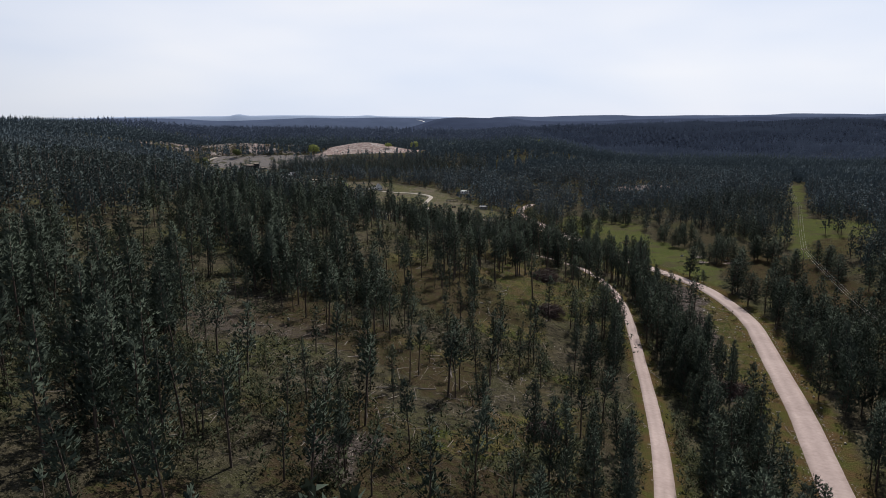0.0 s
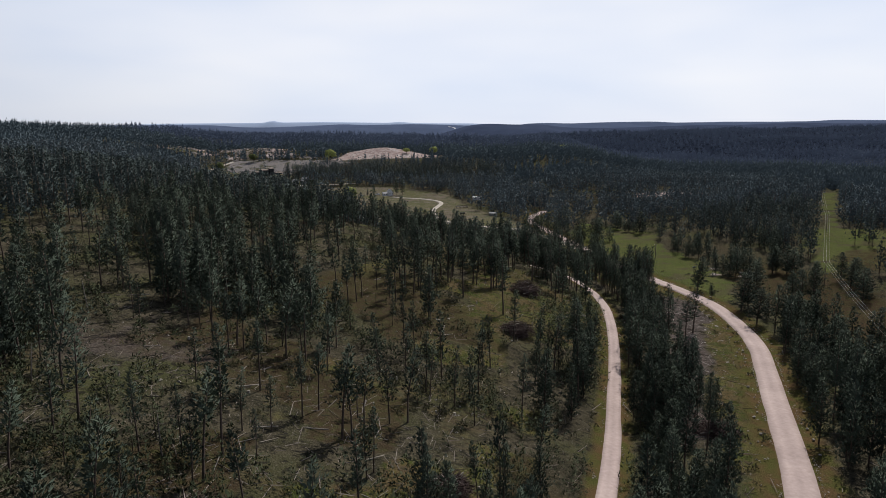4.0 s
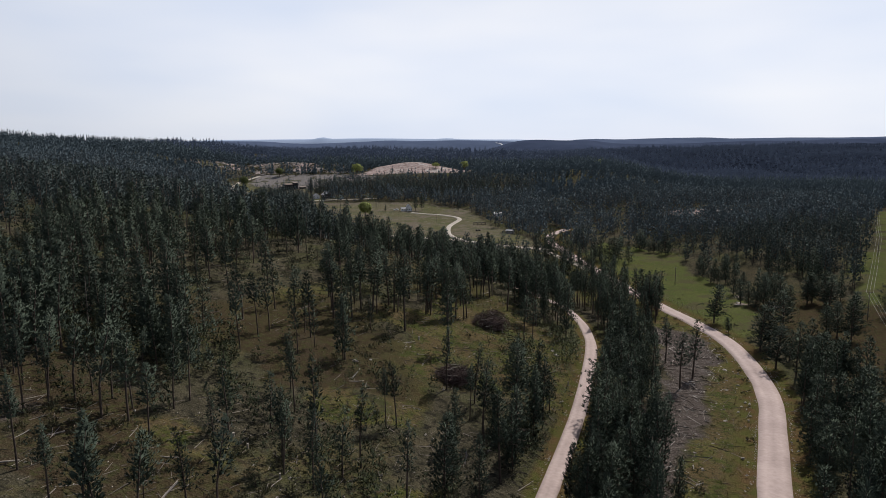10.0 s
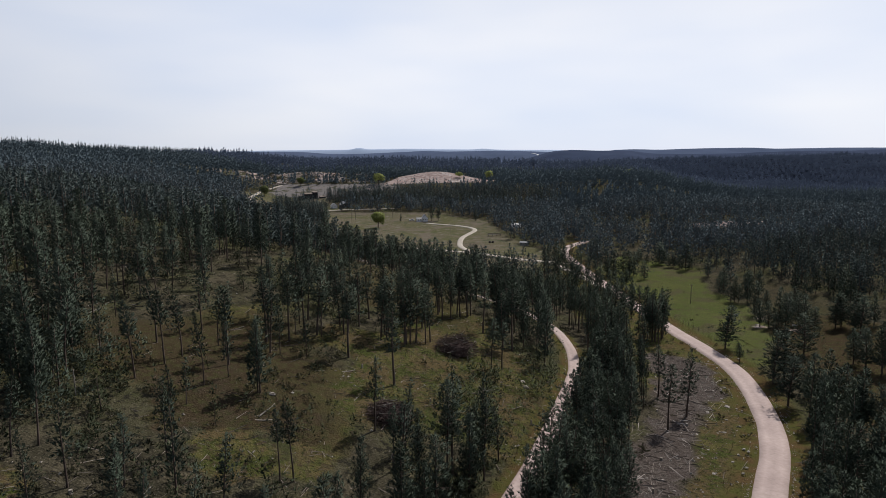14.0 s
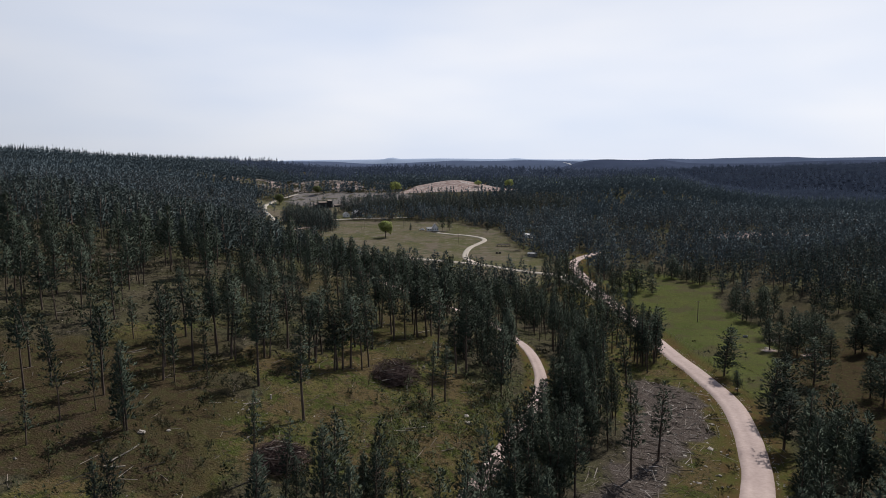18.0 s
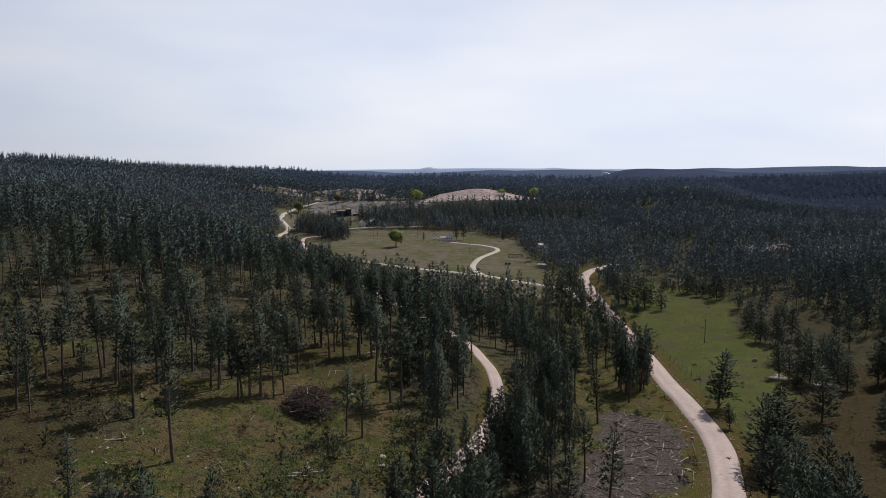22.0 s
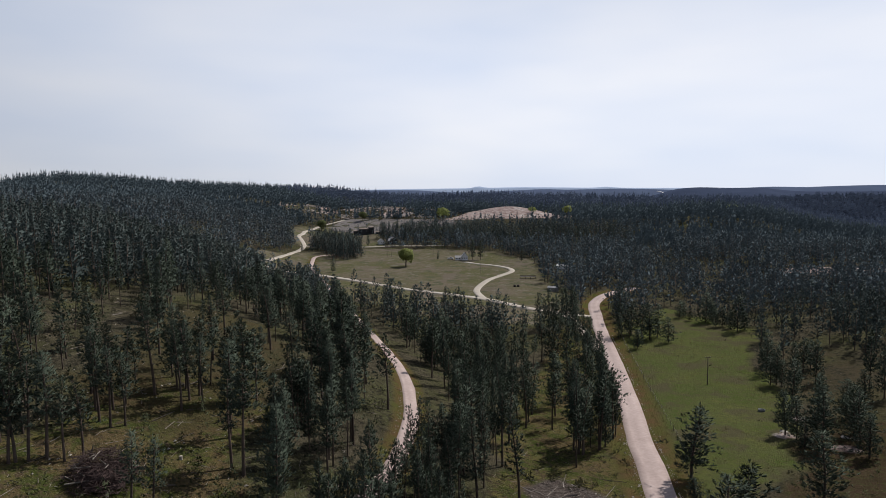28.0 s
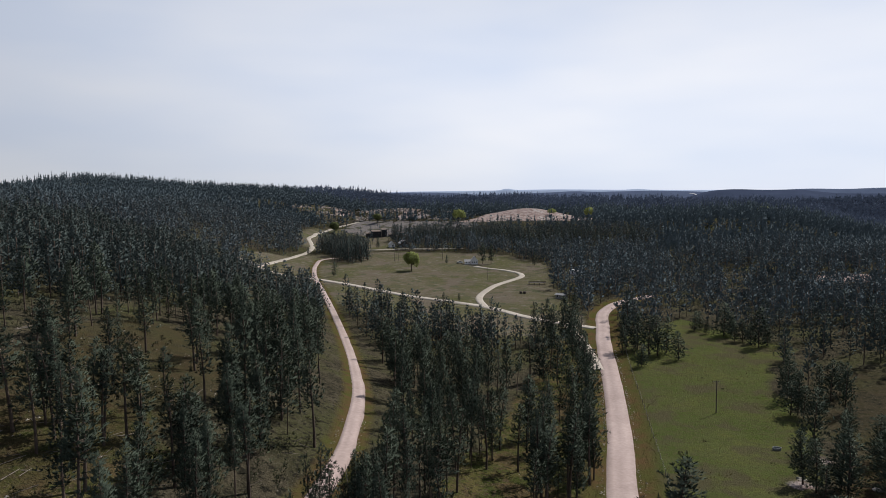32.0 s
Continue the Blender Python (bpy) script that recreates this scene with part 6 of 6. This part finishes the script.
def old_mill(x, y, turn):
    """A dark stepped timber mill on the slope: three blocks, lean-to roofs and a trestle."""
    ob = tagged(new("old_mill"), label="dark weathered timber mine mill on a grey slope", category="mill building")
    for name, (w, d, h), at in (("tower", (6, 6, 9.5), (6, 0, 0)), ("hall", (12, 8, 7.5), (-4, 1, 0)), ("crusher_house", (7, 6, 5), (-13, 0, 0)), ("bin_house", (8, 6, 3.8), (16, -2, -0.5))):
        block = part(name, box_bm(w, d, h, at, 0.05), M_MILL, ob)
        bm = box_bm(w + 0.9, d + 0.9, 0.22, (0, 0, 0))
        part("roof", bm, M_RUST, block, place=pose(at[0], at[1], at[2] + h + 0.45, 9, 0, 0))
        for i in range(2):
            part("window", box_bm(1.0, 0.1, 1.2, (at[0] + (i - 0.5) * w * 0.5, at[1] - d / 2 - 0.04, at[2] + h * 0.55)), M_DEAD, block)
            part("pane", box_bm(0.8, 0.1, 1.0, (at[0] + (i - 0.5) * w * 0.5, at[1] - d / 2 - 0.07, at[2] + h * 0.55 + 0.1)), M_GLASS, block)
    for k in range(6):
        part("trestle_post", box_bm(0.3, 0.3, 7.0 - k * 0.8, (-8 - k * 2.2, 0, -0.6)), M_DARKWOOD, ob)
    part("trestle_deck", box_bm(14, 1.6, 0.3, (0, 0, 0)), M_DARKWOOD, ob, place=pose(-12.5, 0, 4.6, 0, -20, 0))
    ob.matrix_basis = pose(x, y, float(height(x, y)) - 0.3, 0, 0, turn) @ Matrix.Scale(0.9, 4)


old_mill(-240, 866, 38)


def plank_deck(x, y, turn):
    """A low timber loading deck on posts."""
    ob = tagged(new("timber_deck"), label="low brown timber loading deck at the meadow's edge", category="deck")
    for i in range(12):
        part("plank", box_bm(0.85, 3.4, 0.09, ((i - 5.5) * 0.92, 0, 1.3)), M_DARKWOOD, ob)
    for sx in (-5, -1.7, 1.7, 5):
        for sy in (-1.4, 1.4):
            part("post", box_bm(0.25, 0.25, 1.6, (sx, sy, -0.3)), M_DARKWOOD, ob)
    for sy in (-1.6, 1.6):
        part("rail", box_bm(11, 0.12, 0.22, (0, sy, 1.8)), M_DARKWOOD, ob)
    ob.matrix_basis = pose(x, y, float(height(x, y)), 0, 0, turn)


plank_deck(11, 627, 15)


def hay_bale(x, y, turn):
    a = np.linspace(0, 6.283, 19)[:-1]
    rows = [[(dx, 0.75 * s * math.cos(t), 0.75 + 0.75 * s * math.sin(t)) for t in a] for dx, s in ((-0.75, 0.9), (-0.7, 1.0), (0.7, 1.0), (0.75, 0.9))]
    v = np.array([p for row in rows for p in row])
    n, j = len(a), np.arange(len(a))
    f = np.concatenate([np.stack([k * n + j, k * n + (j + 1) % n, (k + 1) * n + (j + 1) % n, (k + 1) * n + j], 1) for k in range(3)])
    me = mesh_of("bale", v, f, None, True)
    bm = bmesh.new()
    bm.from_mesh(me)
    bmesh.ops.holes_fill(bm, edges=bm.edges[:], sides=0)
    bm.to_mesh(me)
    bm.free()
    me.materials.append(M_DARKWOOD)
    ob = tagged(new("hay_bale", me), label="old dark round bale on the meadow", category="bale", group="bales")
    ob.matrix_basis = pose(x, y, float(height(x, y)) - 0.05, 0, 0, turn)


hay_bale(11, 592, 20)
hay_bale(13.2, 592.5, 20)


def pickup(x, y, turn, label):
    """A parked pickup: body, cab, glass, lamps and wheels."""
    ob = tagged(new("pickup_truck"), label=label, category="pickup truck")
    part("body", box_bm(5.2, 1.9, 0.75, (0, 0, 0.5), 0.12), M_CAR, ob)
    cab = part("cab", box_bm(2.0, 1.7, 0.75, (0.3, 0, 1.2), 0.18), M_CAR, ob)
    for sy in (-0.84, 0.84):
        part("side_window", box_bm(1.6, 0.06, 0.45, (0.3, sy, 1.35)), M_GLASS, cab)
    part("windscreen", box_bm(0.08, 1.4, 0.5, (1.27, 0, 1.32)), M_GLASS, cab)
    for sy in (-0.7, 0.7):
        part("headlight", box_bm(0.08, 0.35, 0.2, (2.6, sy, 0.85)), M_GLASS, ob)
    for sx in (-1.6, 1.6):
        for sy in (-0.92, 0.92):
            v, f = tube([[sx, sy - 0.12, 0.38], [sx, sy + 0.12, 0.38]], [0.38, 0.38], 12)
            wheel = part("wheel", mesh_of("wheel", v, f, M_TYRE), None, ob)
            v, f = tube([[sx, sy - 0.14, 0.38], [sx, sy + 0.14, 0.38]], [0.2, 0.2], 10)
            part("rim", mesh_of("rim", v, f, M_TANK), None, wheel)
    ob.matrix_basis = pose(x, y, float(height(x, y)) + 0.15, 0, 0, turn)


pickup(-196, 600, 30, "white pickup truck parked beside the gravel crossing")
pickup(-203, 604, 70, "second white pickup parked at the wood's edge")
pickup(-77, 709, 10, "white pickup parked beside the farmhouse")

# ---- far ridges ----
# Ridge colours have blue air haze painted in, palest on the mesas.
M_KNOLL = mat("hazed_wooded_knolls", (0.042, 0.055, 0.092), 0.95, 0.25, 0.012, second=(0.056, 0.071, 0.114), gloss=0.0)
M_HILL = mat("hazed_forest_hills", (0.072, 0.094, 0.150), 0.95, 0.2, 0.01, second=(0.092, 0.116, 0.178), gloss=0.0)
M_MESA = mat("hazed_farthest_hills", (0.32, 0.39, 0.52), 0.95, 0.1, 0.004, second=(0.37, 0.44, 0.57), gloss=0.0)


def ridge(name, y, x0, x1, base, tops, material, label, depth=250):
    """A long far ridge: a rounded bank with an uneven crest."""
    xs = np.linspace(x0, x1, 160)
    crest = tops(xs)
    rows = [(y - depth, 0.0), (y - depth * 0.55, 0.55), (y - depth * 0.2, 0.9), (y, 1.0), (y + depth * 0.5, 0.7)]
    v = np.concatenate([np.stack([xs, np.full(160, yy), base + (crest - base) * k + (0 if k in (0, 1) else 4 * value_noise(xs, xs * 0 + yy, 60, 9))], 1) for yy, k in rows])
    j = np.concatenate([np.arange(159) + k * 160 for k in range(len(rows) - 1)])
    me = mesh_of(name, v, np.stack([j, j + 1, j + 161, j + 160], 1), material, True)
    return tagged(new(name, me), label=label, category="hills", kind="structure")


ridge("backdrop_knolls", 3300, -400, 4300, 10, lambda x: 62 + 20 * np.exp(-(((x - 105) / 150) ** 2)) + 15 * np.exp(-(((x - 330) / 110) ** 2)) + 5 * value_noise(x, x * 0, 160, 64) + 16 * np.clip((x - 700) / 900, 0, 1) - 46 * np.clip((-x) / 260, 0, 1), M_KNOLL, "wooded knolls beyond the valley in dark haze blue", 500)
ridge("backdrop_hills", 4000, -4200, 4200, 10, lambda x: 86 + 7 * value_noise(x, x * 0, 420, 61) + 4 * value_noise(x, x * 0, 150, 62) + 6 * (x > 300), M_HILL, "long forested ridge on the skyline in dark haze blue", 420)
ridge("backdrop_mesa", 4600, -4600, 600, 40, lambda x: 112 + 9 * value_noise(x, x * 0, 500, 63) + 12 * np.exp(-((x + 1340) / 45) ** 2) + 6 * np.exp(-((x + 470) / 60) ** 2) - 12 * np.clip((x + 1500) / 1200, 0, 1) - 30 * np.clip((x - 0) / 500, 0, 1), M_MESA, "faint mesas far behind the hills in pale haze blue", 120)

# A pale track that winds up the far ridge.
M_FARTRACK = mat("far_pale_track", (0.50, 0.50, 0.52), 0.95, 0.1, 0.05, second=(0.60, 0.60, 0.62))
track = line_points([(-118, 3905), (-92, 3880), (-78, 3850), (-90, 3810), (-98, 3765)], 6.0)
rise = np.interp(track[:, 1], [3750, 3862, 3950, 4000], [40, 64, 80, 84]) + 3.0
side = np.stack([track - [5, 0], track + [5, 0]], 1)
verts = np.concatenate([np.column_stack([side[:, k], rise]) for k in (0, 1)])
j = np.arange(len(track) - 1)
far_track = mesh_of("far_track", verts, np.stack([j, j + 1, j + 1 + len(track), j + len(track)], 1), M_FARTRACK)
tagged(new("far_track", far_track), label="pale track winding down the far haze-blue ridge", category="road", kind="structure")
